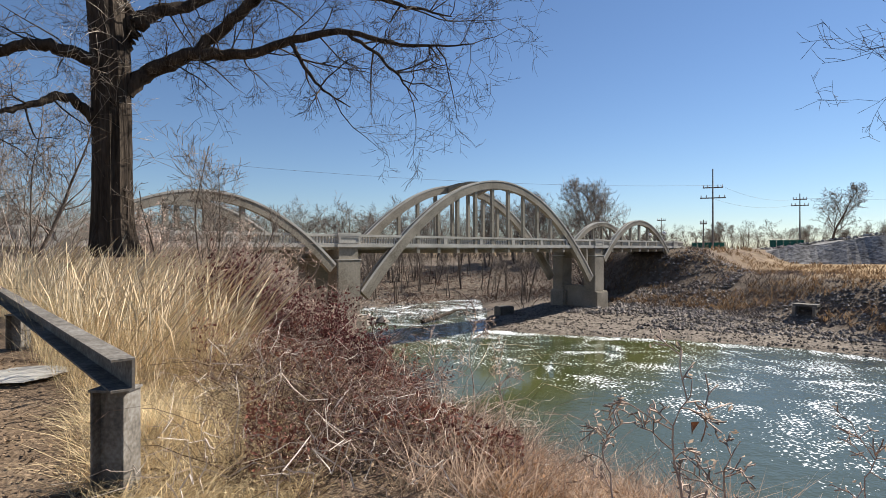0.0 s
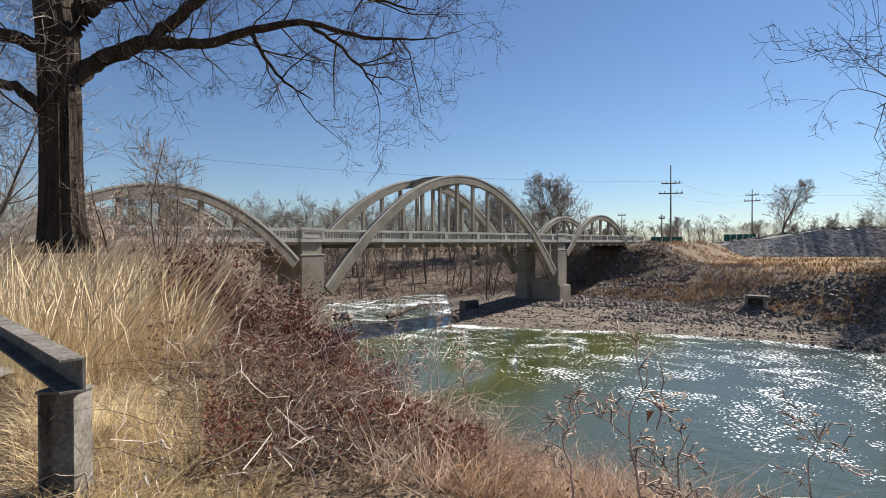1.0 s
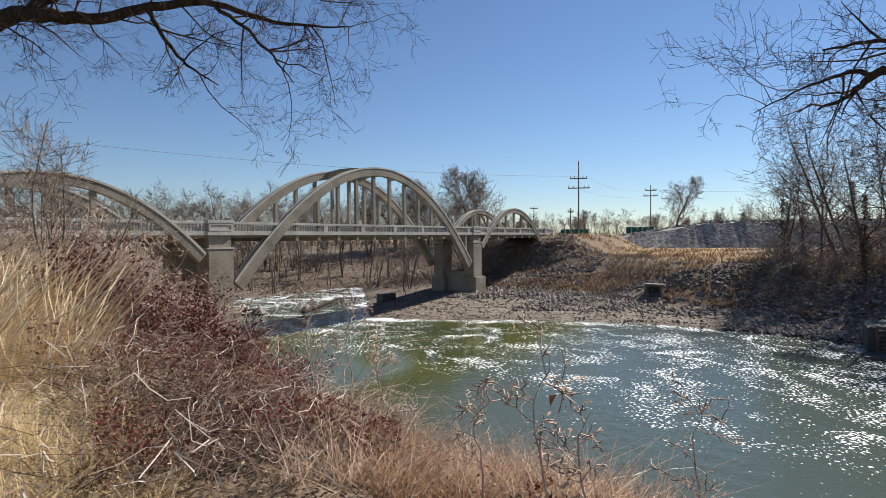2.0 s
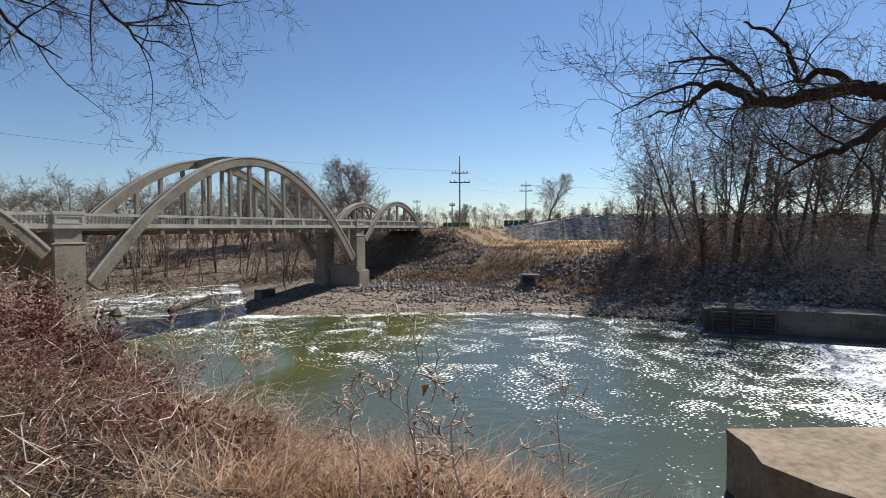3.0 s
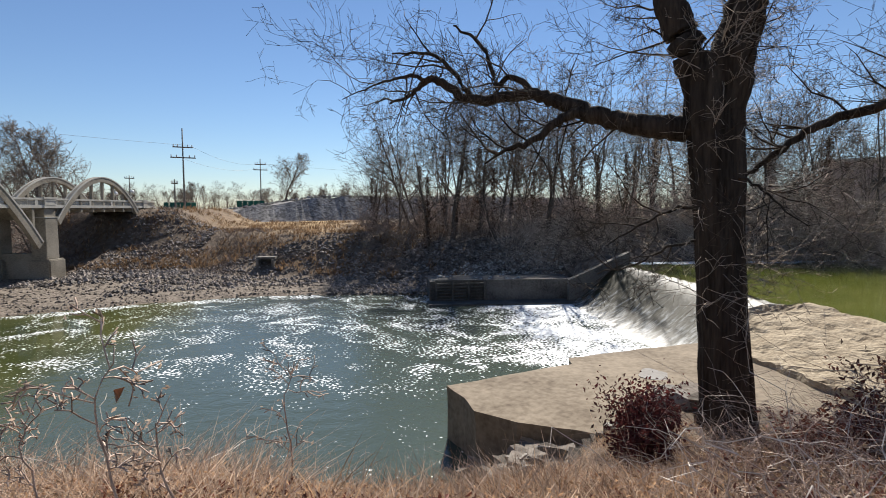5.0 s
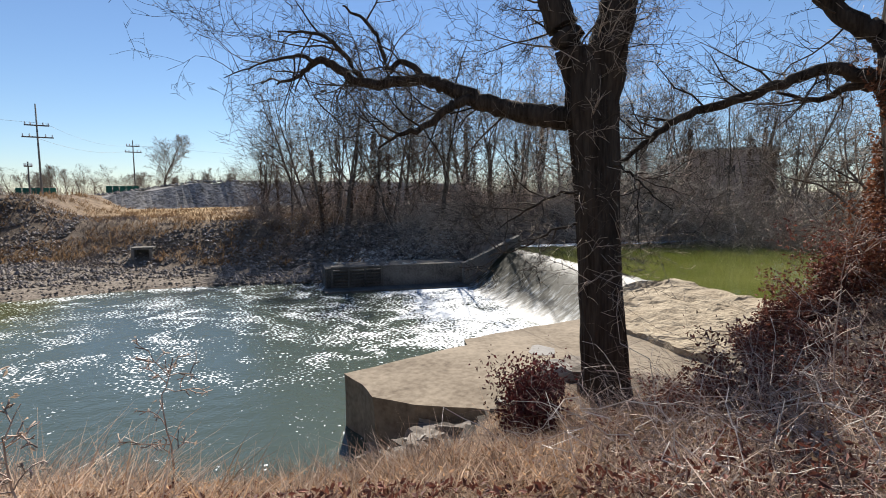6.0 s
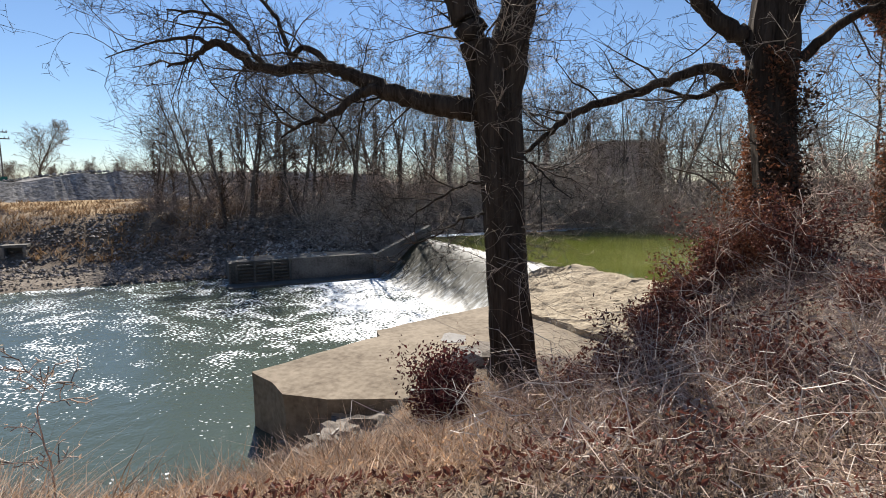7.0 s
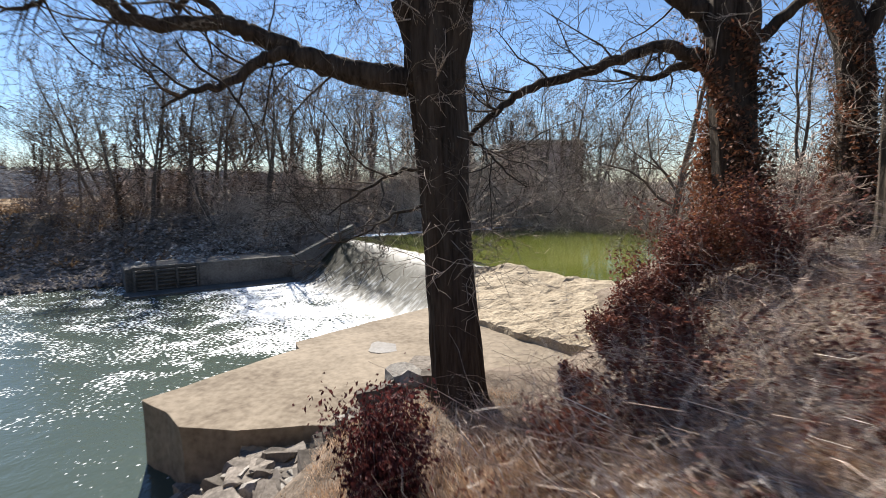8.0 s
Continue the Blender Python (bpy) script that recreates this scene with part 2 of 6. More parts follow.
def part(name, bm, material, parent, label=""):
    me = bpy.data.meshes.new(name)
    bm.to_mesh(me)
    bm.free()
    me.materials.append(material)
    ob = new(name, me)
    ob.parent = parent
    return tagged(ob, label) if label else ob


def child(name, me, parent, label=""):
    ob = new(name, me)
    ob.parent = parent
    return tagged(ob, label) if label else ob


def thing(name, at, label, category, group="", kind=""):
    ob = new(name)
    ob.location = at
    ob.empty_display_size = 0.2
    return tagged(ob, label, category, group, kind)


def box(bm, lo, hi, m=None):
    """An axis box between two corners, through the matrix m."""
    x0, y0, z0 = lo
    x1, y1, z1 = hi
    vs = [Vector(c) for c in ((x0, y0, z0), (x1, y0, z0), (x1, y1, z0), (x0, y1, z0), (x0, y0, z1), (x1, y0, z1), (x1, y1, z1), (x0, y1, z1))]
    vs = [bm.verts.new(m @ v if m else v) for v in vs]
    for f in ((3, 2, 1, 0), (4, 5, 6, 7), (0, 1, 5, 4), (1, 2, 6, 5), (2, 3, 7, 6), (3, 0, 4, 7)):
        bm.faces.new([vs[i] for i in f])
    return vs


def bevelled(bm, width=0.03, seg=2):
    bmesh.ops.bevel(bm, geom=list(bm.edges), offset=width, segments=seg, affect="EDGES", clamp_overlap=True)
    return bm


def tubes(lines, sides=3):
    """Verts and faces of tapering tubes along lines of (point, radius)."""
    vs, fs = [], []
    ring = [(math.cos(2 * math.pi * i / sides), math.sin(2 * math.pi * i / sides)) for i in range(sides)]
    for line in lines:
        base = len(vs)
        last = len(line) - 1
        for i, (p, r) in enumerate(line):
            d = (line[min(i + 1, last)][0] - line[max(i - 1, 0)][0]).normalized()
            s = d.cross(Vector((0.31, 0.95, 0.05)) if abs(d.z) > 0.9 else Vector((0, 0, 1))).normalized()
            u = s.cross(d)
            for c, q in ring:
                w = p + s * (c * r) + u * (q * r)
                vs.append((w.x, w.y, w.z))
        for i in range(last):
            o = base + i * sides
            for j in range(sides):
                jj = (j + 1) % sides
                fs.append((o + j, o + jj, o + sides + jj, o + sides + j))
        o = base + last * sides
        fs.append(tuple(range(o, o + sides)))
    return vs, fs


def tube_mesh(name, lines, mat, sides=3, smooth=True):
    vs, fs = tubes(lines, sides)
    return mesh_of(name, vs, fs, mat, smooth)


def ribbons(roots, tips, widths, sag, rng):
    """Numpy blades: three-point ribbons from roots to tips, bowed down by sag."""
    n = len(roots)
    mid = roots * 0.45 + tips * 0.55
    mid[:, 2] += sag
    side = rng.normal(size=(n, 3))
    side[:, 2] = 0
    side /= np.linalg.norm(side, axis=1)[:, None] + 1e-9
    side *= widths[:, None]
    vs = np.stack([roots - side, roots + side, mid - side * 0.8, mid + side * 0.8, tips], 1).reshape(-1, 3)
    o = (np.arange(n) * 5)[:, None]
    quads = o + np.array([[0, 1, 3, 2]])
    tris = o + np.array([[2, 3, 4]])
    return vs, [tuple(q) for q in quads.tolist()] + [tuple(q) for q in tris.tolist()]


def leaves_at(points, size, rng, flat=0.0):
    """Small folded leaves (two quads' worth of faces) at the points."""
    n = len(points)
    a = rng.normal(size=(n, 3))
    a[:, 2] *= 1 - flat
    a /= np.linalg.norm(a, axis=1)[:, None] + 1e-9
    b = np.cross(a, rng.normal(size=(n, 3)) * (1 - flat) + np.array([0, 0, 1.0]) * flat)
    b /= np.linalg.norm(b, axis=1)[:, None] + 1e-9
    c = np.cross(a, b)
    s = (size * rng.uniform(0.6, 1.4, n))[:, None]
    p = points
    vs = np.stack([p - a * s, p + b * s * 0.45 + c * s * 0.2, p + a * s, p - b * s * 0.45 + c * s * 0.2], 1).reshape(-1, 3)
    o = (np.arange(n) * 4)[:, None]
    fs = np.concatenate([o + np.array([[0, 1, 2]]), o + np.array([[0, 2, 3]])])
    return vs, [tuple(q) for q in fs.tolist()]


def big_mesh(name, vs, fs, mat, smooth=False):
    me = bpy.data.meshes.new(name)
    me.from_pydata(vs.tolist() if hasattr(vs, "tolist") else vs, [], fs)
    me.materials.append(mat)
    if smooth:
        me.polygons.foreach_set("use_smooth", [True] * len(me.polygons))
    me.update()
    return me


# ---- the lie of the land ----
# a runs across the river to the far bank, b downstream towards the bridge.
UX, UY = 0.73, 0.6834


def ab(x, y):
    return x * UX + y * UY, -x * UY + y * UX


def xy(a, b):
    return a * UX - b * UY, a * UY + b * UX


def step(v, lo, hi):
    t = np.clip((v - lo) / (hi - lo), 0, 1)
    return t * t * (3 - 2 * t)


B_KNOTS = np.array([-120, -60, -30, -20, -14, -10, -6, -2, 4, 12, 20, 28, 34, 42, 60, 90, 140])
NEAR_TOP = np.array([12, 14, 12, 11.0, 8.3, 5.8, 2.0, 2.1, 2.5, 3.5, 6.0, 9.0, 10.0, 9.0, 4.0, -10, -60])
NEAR_EDGE = np.array([20, 21, 20, 18, 15.5, 14.5, 14.8, 13.6, 11.8, 13.0, 16.0, 19.6, 20.5, 18.5, 14.0, 0.0, -45])
FAR_EDGE = np.array([44, 44, 44, 43, 43.5, 44.0, 45, 46.5, 47.3, 47.3, 44.5, 39.5, 37.4, 46.0, 64.0, 64.0, 64.0])
FAR_FOOT = np.array([1.0, 1.0, 1.0, 1.0, 1.0, 1.0, 1.5, 2.5, 4.0, 7.0, 12.0, 17, 20.0, 17.0, 12.0, 6.0, 6.0])
FAR_RISE = np.array([5.0, 5.0, 6.0, 7.0, 9.0, 9.5, 10.0, 10.5, 10.5, 11.0, 13.0, 16, 17.0, 15.0, 12.0, 10.0, 10.0])


def wobble(x, y, s, seed):
    """Cheap smooth waves in place of noise, for whole arrays."""
    r = np.random.default_rng(seed)
    z = 0
    for i in range(7):
        k = r.normal(size=2) * s * (1 + 0.5 * i)
        z = z + np.sin(x * k[0] + y * k[1] + r.uniform(0, 6.3)) / (1 + 0.5 * i)
    return z / 3


def land(x, y):
    x, y = np.asarray(x, float), np.asarray(y, float)
    a, b = ab(x, y)
    a = a + 0.35 * wobble(x, y, 0.35, 5)
    top, edge = np.interp(b, B_KNOTS, NEAR_TOP), np.interp(b, B_KNOTS, NEAR_EDGE)
    far, foot, rise = np.interp(b, B_KNOTS, FAR_EDGE), np.interp(b, B_KNOTS, FAR_FOOT), np.interp(b, B_KNOTS, FAR_RISE)
    up = step(-b, 14, 18) * 2.6
    q = np.clip((a - top) / (edge - top), 0, 1.6)
    lin = 0.32 + 0.28 * (1 - step(np.abs(b + 2.0), 2.5, 6.5))
    z_near = 6.0 + 0.25 * step(-x, 0, 6) - (6.0 - up) * (lin * q + (1 - lin) * step(q, 0.05, 1.05)) - 2.0 * step(q, 1.0, 1.5)
    w = a - far
    bar = 0.9 * step(w, -0.5, 14) + 0.25 * step(w, -0.3, 0.6)
    z_far = -1.2 + 1.1 * step(w, -4, 0.2) + up * step(w, -1, 1) + bar + (3.6 - up * 0.6) * step(w, foot, foot + rise) + 0.9 * step(w, foot + rise, foot + rise + 40)
    z = np.where(w > -5, np.maximum(z_far, np.where(q < 1.5, z_near, -9)), z_near)
    # muddy bank across the bend beyond the bridge
    z = np.maximum(z, np.where(a > 20, -1.6 + 1.7 * step(b + 0.8 * wobble(x, y, 0.3, 44), 53, 57) + 3.4 * step(b, 57, 76), -9) - 3 * (1 - step(a, 22, 34)))
    # road embankment beyond the far end of the bridge
    bend = 0.0009 * np.maximum(0, a - 85) ** 2
    road = step(a, 66, 72) * (1 - step(np.abs(b + bend - 34.6), 4.5, 12)) * (1 - step(a, 240, 330))
    left = step(-a, -3.0, 1.0) * (1 - step(np.abs(b - 34.6), 4.5, 9))
    z = np.where(a < 4, z + left * (7.5 - z), z)
    # broad fields
    rr = np.hypot(x, y)
    z = z + step(rr, 80, 120) * (5.5 - z) + 1.1 * step(rr, 140, 260)
    z = z + road * (7.5 - z)
    # shoulder of ground that carries the great tree
    z = z + (1 - step(np.hypot(a - 9.3, (b + 6.6) * 0.75), 1.0, 3.6)) * np.maximum(0, 3.45 - z)
    # rubble heap and soil banked against the apron slab
    z = z + (1 - step(np.hypot((a - 12.8) / 2.5, (b + 4.1) / 2.5), 0.45, 1.0)) * np.maximum(0, 1.1 - z)
    z = z + (1 - step(np.hypot(a - 11.8, (b + 6.8) * 0.8), 1.0, 2.3)) * np.maximum(0, 1.95 - z)
    z = z + 0.10 * wobble(x, y, 1.1, 8) * (1 - step(rr, 60, 120)) + 0.03 * wobble(x, y, 4.0, 9) * (1 - step(rr, 20, 40))
    return z


def ground_at(x, y):
    return float(land(np.array([x]), np.array([y]))[0])


def build_ground():
    rings, spokes = 270, 430
    rad = 0.25 * (3500 / 0.25) ** (np.arange(rings) / (rings - 1))
    ang = np.arange(spokes) / spokes * 2 * math.pi
    X = (rad[:, None] * np.sin(ang)[None, :]).ravel()
    Y = (rad[:, None] * np.cos(ang)[None, :]).ravel()
    Z = land(X, Y)
    i, j = np.meshgrid(np.arange(rings - 1), np.arange(spokes), indexing="ij")
    i, j = i.ravel(), j.ravel()
    jj = (j + 1) % spokes
    fs = np.stack([i * spokes + j, i * spokes + jj, (i + 1) * spokes + jj, (i + 1) * spokes + j], 1)[:, ::-1].tolist()
    vs = np.stack([X, Y, Z], 1).tolist()
    vs.append([0, 0, ground_at(0, 0)])
    fs += [[len(vs) - 1, (q + 1) % spokes, q] for q in range(spokes)]
    me = big_mesh("ground", vs, fs, M_GROUND, True)
    a, b = ab(X, Y)
    far, foot, rise = np.interp(b, B_KNOTS, FAR_EDGE), np.interp(b, B_KNOTS, FAR_FOOT), np.interp(b, B_KNOTS, FAR_RISE)
    w = a - far
    gravel = step(w, -3, 0) * (1 - step(w, foot, foot + 3)) * step(b, -4, 4)
    field = (1 - step(b, 18, 28)) * step(w, foot + rise * 0.75, foot + rise + 2) * step(b, 3, 12) + step(np.hypot(X, Y), 150, 220)
    dark = np.maximum(step(w, -2, 1) * (1 - step(b, -2, 8)), 0.85 * step(b, 38, 44) * (1 - step(np.hypot(X, Y), 100, 140)))
    dark = np.maximum(dark, 0.6 * step(w, foot, foot + 2) * (1 - step(w, foot + rise + 2, foot + rise + 8)) * step(b, 6, 14))
    # humus of the near bank, darkened to carry the shade under the tangles
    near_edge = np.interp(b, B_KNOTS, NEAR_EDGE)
    humus_shade = 0.85 * (1 - step(a, near_edge - 1, near_edge + 2)) * step(b, -34, -24) * (1 - step(b, 30, 40))
    humus_shade = humus_shade * np.maximum(step(a, 0.6, 2.0) * step(X, -0.6, 0.6), step(np.hypot(X, Y), 3.2, 4.4) * step(X, -2.6, -1.2)) * step(np.hypot(X, Y), 1.6, 2.6)
    dark = np.maximum(dark, humus_shade)
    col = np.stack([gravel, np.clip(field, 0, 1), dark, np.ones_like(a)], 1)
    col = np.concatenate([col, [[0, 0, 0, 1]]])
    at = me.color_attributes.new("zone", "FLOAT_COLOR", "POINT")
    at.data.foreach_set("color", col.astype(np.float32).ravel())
    return tagged(new("ground", me), "earthen river banks with litter, gravel bar and straw field", "ground", kind="structure")


def build_water():
    na, nb = 126, 160
    A, Bv = np.linspace(2, 84, na), np.linspace(-13.6, 150, nb)
    A, Bv = np.meshgrid(A, Bv, indexing="ij")
    sh = np.interp(Bv, [60, 90, 150], [0, -15, -75])
    X, Y = xy(A + sh, Bv)
    vs = np.stack([X.ravel(), Y.ravel(), np.zeros(X.size)], 1).tolist()
    fs = [(i * nb + j, (i + 1) * nb + j, (i + 1) * nb + j + 1, i * nb + j + 1) for i in range(na - 1) for j in range(nb - 1)]
    me = big_mesh("water", vs, fs, M_WATER, True)
    near = np.interp(Bv, B_KNOTS, NEAR_EDGE)
    far = np.interp(Bv, B_KNOTS, FAR_EDGE)
    swirl = 0.07 * wobble(X, Y, 0.28, 31)
    foam = 0.255 - 0.17 * step(Bv, 7, 19) - 0.06 * (1 - step(A, 14, 22))
    foam = np.maximum(foam, 0.37 - 0.20 * step(Bv, 2, 19) - 0.17 * (1 - step(A, 16, 26)) + swirl)
    foam = np.maximum(foam, 0.54 - 0.18 * step(Bv, -10.5, -3.5) - 0.5 * (1 - step(A, 22.5, 25.5)) + swirl * 0.5)
    foam = np.maximum(foam, (0.47 + 1.6 * swirl) * (1 - step(np.abs(A - far + 0.7), 0.4, 2.6)) * step(Bv, 0, 8))
    foam = np.maximum(foam, (0.45 + 1.5 * swirl) * step(Bv, 43, 49) * (1 - step(Bv, 62, 75)))
    foam = np.where(Bv > 75, 0.1, foam)
    olive = step(Bv, 8, 20) * (1 - 0.5 * step(Bv, 30, 40))
    foam = foam - 0.012 * step(Bv, -6, 4)
    col = np.stack([foam.ravel(), olive.ravel(), 0 * foam.ravel(), np.ones(foam.size)], 1)
    at = me.color_attributes.new("zone", "FLOAT_COLOR", "POINT")
    at.data.foreach_set("color", col.astype(np.float32).ravel())
    tagged(new("water", me), "murky green river water with drifting white foam", "water", kind="structure")
    x = [xy(*p) for p in ((10, -18.12), (60, -18.12), (60, -120), (10, -120))]
    me = mesh_of("water", [(p[0], p[1], 2.86) for p in x], [(3, 2, 1, 0)], M_POOL)
    tagged(new("water", me), "calm green pool held above the weir", "water", kind="structure")


build_ground()
build_water()
AXES = Matrix(((UX, -UY, 0, 0), (UY, UX, 0, 0), (0, 0, 1, 0), (0, 0, 0, 1)))  # (a, b, z) to the world


# ---- the arch bridge ----
RAIL, DECK, NEAR_B, FAR_B, RIB_W = 8.56, 7.74, 32.1, 37.2, 0.42
SPANS = [(11.5, 8.6, 10.85, 0.060, 0.52, 2.15), (37.3, 15.2, 13.55, 0.0392, 0.66, 2.17), (63.2, 8.6, 10.95, 0.060, 0.52, 2.15)]


def rib(bm, mid, half, crown, k, depth, b0, b1):
    """A parabolic rib as a swept box, its top face set between shallow edge lips."""
    n = 48
    rows = []
    for i in range(n + 1):
        a = mid - half + 2 * half * i / n
        z = crown - k * (a - mid) ** 2
        s = 2 * k * (a - mid)
        d = depth * (1 + 0.35 * ((a - mid) / half) ** 2)
        nx, nz = s / math.hypot(1, s), 1 / math.hypot(1, s)
        rows.append([bm.verts.new(AXES @ Vector(p)) for p in ((a, b0, z), (a, b1, z), (a - nx * d, b1, z - nz * d), (a - nx * d, b0, z - nz * d))])
    for r, q in zip(rows, rows[1:]):
        for j in range(4):
            bm.faces.new((r[j], r[(j + 1) % 4], q[(j + 1) % 4], q[j]))
    bm.faces.new(rows[0][::-1])
    bm.faces.new(rows[-1])
    return bm


def build_bridge():
    x, y = xy(37.3, 34.8)
    bridge = thing("arch_bridge", (0, 0, 0), "weathered concrete through-arch bridge with three spans crossing the river", "bridge")
    baluster = None
    for mid, half, crown, k, depth, gap in SPANS:
        for b0 in (NEAR_B, FAR_B):
            bm = rib(bmesh.new(), mid, half, crown, k, depth, b0, b0 + RIB_W)
            r = part("arch_rib", bm, M_CONC, bridge)
            for sgn in (b0 - 0.03, b0 + RIB_W - 0.05):
                bm = rib(bmesh.new(), mid, half, crown + 0.07, k, 0.12, sgn, sgn + 0.08)
                part("edge_lip", bm, M_PALE, r)
        n = int((half - 1.2) / gap)
        for i in range(-n, n + 1):
            a = mid + (i + (0.5 if half > 10 else 0)) * gap
            z1 = crown - k * (a - mid) ** 2 - depth * 0.5
            if abs(a - mid) > half - 0.4:
                continue
            for b0 in (NEAR_B, FAR_B):
                lo, hi = (7.2, z1) if z1 > DECK else (z1, DECK - 0.1)
                if hi - lo < 0.3:
                    continue
                bm = bmesh.new()
                box(bm, (a - 0.14, b0 + 0.08, lo), (a + 0.14, b0 + RIB_W - 0.08, hi), AXES)
                part("hanger" if z1 > DECK else "spandrel_post", bm, M_CONC, bridge)
            bm = bmesh.new()
            box(bm, (a - 0.16, NEAR_B + 0.1, 7.18), (a + 0.16, FAR_B + RIB_W - 0.1, 7.52), AXES)
            part("floor_beam", bm, M_CONC, bridge)
    # crown brace of the long span
    for a0 in (35.6, 39.2):
        bm = bmesh.new()
        za = 13.42 - 0.0392 * (a0 + 0.5 - 37.3) ** 2
        pts = [(NEAR_B + 0.4, -0.55), (34.0, -0.05), (35.7, -0.05), (FAR_B, -0.55), (FAR_B, 0.05), (35.7, 0.22), (34.0, 0.22), (NEAR_B + 0.4, 0.05)]
        f0 = [bm.verts.new(AXES @ Vector((a0 - 0.2, b, za + z))) for b, z in pts]
        f1 = [bm.verts.new(AXES @ Vector((a0 + 0.2, b, za + z))) for b, z in pts]
        bm.faces.new(f0[::-1])
        bm.faces.new(f1)
        for i in range(8):
            bm.faces.new((f0[i], f0[(i + 1) % 8], f1[(i + 1) % 8], f1[i]))
        part("crown_brace", bm, M_CONC, bridge)
    # deck
    bm = bmesh.new()
    box(bm, (2.2, NEAR_B + RIB_W - 0.1, 7.46), (72.4, FAR_B + 0.1, 7.70), AXES)
    part("deck_slab", bm, M_CONC, bridge)
    for b0, b1 in ((NEAR_B + 0.05, NEAR_B + 0.36), (FAR_B + 0.06, FAR_B + 0.37)):
        bm = bmesh.new()
        box(bm, (-6.0, b0 - 0.02, 7.62), (76.0, b1 + 0.02, 7.90), AXES)
        part("kerb_beam", bm, M_PALE, bridge)
        bm = bmesh.new()
        box(bm, (-6.0, b0, 8.36), (76.0, b1, 8.53), AXES)
        part("handrail", bm, M_PALE, bridge)
        # balusters: one shared turned shape, the nearest as pieces of their own
        prof = [(0.055, 7.90), (0.055, 7.96), (0.035, 8.0), (0.06, 8.13), (0.035, 8.27), (0.055, 8.32), (0.055, 8.36)]
        vs, fs = [], []
        for r, z in prof:
            vs += [(r * c, r * s, z) for c, s in ((1, 1), (-1, 1), (-1, -1), (1, -1))]
        for i in range(len(prof) - 1):
            fs += [(i * 4 + j, i * 4 + (j + 1) % 4, i * 4 + 4 + (j + 1) % 4, i * 4 + 4 + j) for j in range(4)]
        if baluster is None:
            baluster = mesh_of("baluster", vs, fs, M_PALE)
        near = b0 < 34
        allv, allf = [], []
        i = 0
        a = -5.8
        while a < 75.8:
            bx, by = xy(a, (b0 + b1) / 2)
            if near and 2.0 < a < 60.0:
                ob = child("baluster", baluster, bridge)
                ob.matrix_basis = Matrix.Translation((bx, by, 0)) @ pose(0, 0, 0, 0, 0, 43.1)
            else:
                o = len(allv)
                allv += [(v[0] + bx, v[1] + by, v[2]) for v in vs]
                allf += [tuple(o + q for q in f) for f in fs]
            a += 0.235
        tagged(child("baluster_row", mesh_of("baluster_row", allv, allf, M_PALE), bridge), kind="stuff")
        for a in np.arange(-4.0, 75, 4.3):
            bm = bmesh.new()
            box(bm, (a - 0.2, b0 + 0.01, 7.9), (a + 0.2, b1 - 0.01, 8.36), AXES)
            part("rail_post", bm, M_PALE, bridge)
    # piers and end pillars
    for pi, (pa, foot) in enumerate(((21.15, -1.5), (53.75, -0.6), (2.4, 3.0), (73.0, 3.0))):
        mid_pier = pi < 2
        for b0 in (NEAR_B, FAR_B - 0.9):
            w = 0.95 if mid_pier else 0.7
            bm = bmesh.new()
            box(bm, (pa - w, b0, 2.85 if mid_pier else foot), (pa + w, b0 + 1.35, 6.72), AXES)
            shaft = part("pier_shaft", bevelled(bm, 0.06), M_CONC, bridge)
            bm = bmesh.new()
            box(bm, (pa - w - 0.03, b0 - 0.03, 6.72), (pa + w + 0.03, b0 + 1.38, 6.80), AXES)
            part("ledge", bm, M_PALE, shaft)
            bm = bmesh.new()
            box(bm, (pa - w + 0.16, b0 + 0.1, 6.8), (pa + w - 0.16, b0 + 1.25, 7.62), AXES)
            part("pier_neck", bm, M_CONC, bridge)
            bm = bmesh.new()
            box(bm, (pa - w - 0.02, b0 - 0.04, 7.62), (pa + w + 0.02, b0 + 0.62, 7.84), AXES)
            box(bm, (pa - w + 0.06, b0, 7.84), (pa + w - 0.06, b0 + 0.58, 8.42), AXES)
            box(bm, (pa - w, b0 - 0.05, 8.42), (pa + w, b0 + 0.63, 8.62), AXES)
            for f0 in (b0 - 0.035,):
                for lo, hi in (((pa - w + 0.1, f0, 7.9), (pa + w - 0.1, f0 + 0.06, 7.97)), ((pa - w + 0.1, f0, 8.3), (pa + w - 0.1, f0 + 0.06, 8.37)), ((pa - w + 0.1, f0, 7.97), (pa - w + 0.22, f0 + 0.06, 8.3)), ((pa + w - 0.22, f0, 7.97), (pa + w - 0.1, f0 + 0.06, 8.3))):
                    box(bm, lo, hi, AXES)
            part("parapet_block", bm, M_PALE, bridge, "panelled concrete parapet block")
            if mid_pier:
                bm = bmesh.new()
                box(bm, (pa - 1.15, b0 - 0.35, foot), (pa + 1.3, b0 + 1.6, 2.85), AXES)
                part("plinth", bevelled(bm, 0.12), M_CONC, bridge)
        bm = bmesh.new()
        if mid_pier:
            box(bm, (pa - 0.6, NEAR_B + 1.2, foot), (pa + 0.6, FAR_B, 3.4), AXES)
            part("pier_wall", bm, M_CONC, bridge)
            bm = bmesh.new()
            box(bm, (pa - 0.5, NEAR_B + 1.2, 6.5), (pa + 0.5, FAR_B, 7.4), AXES)
        else:
            box(bm, (pa - 0.5 + (-0.3 if pi == 2 else 0.3), NEAR_B - 1.5, 1.0), (pa + 0.5 + (-0.3 if pi == 2 else 0.3), FAR_B + 2.0, 7.44), AXES)
        part("cross_wall", bm, M_CONC, bridge)
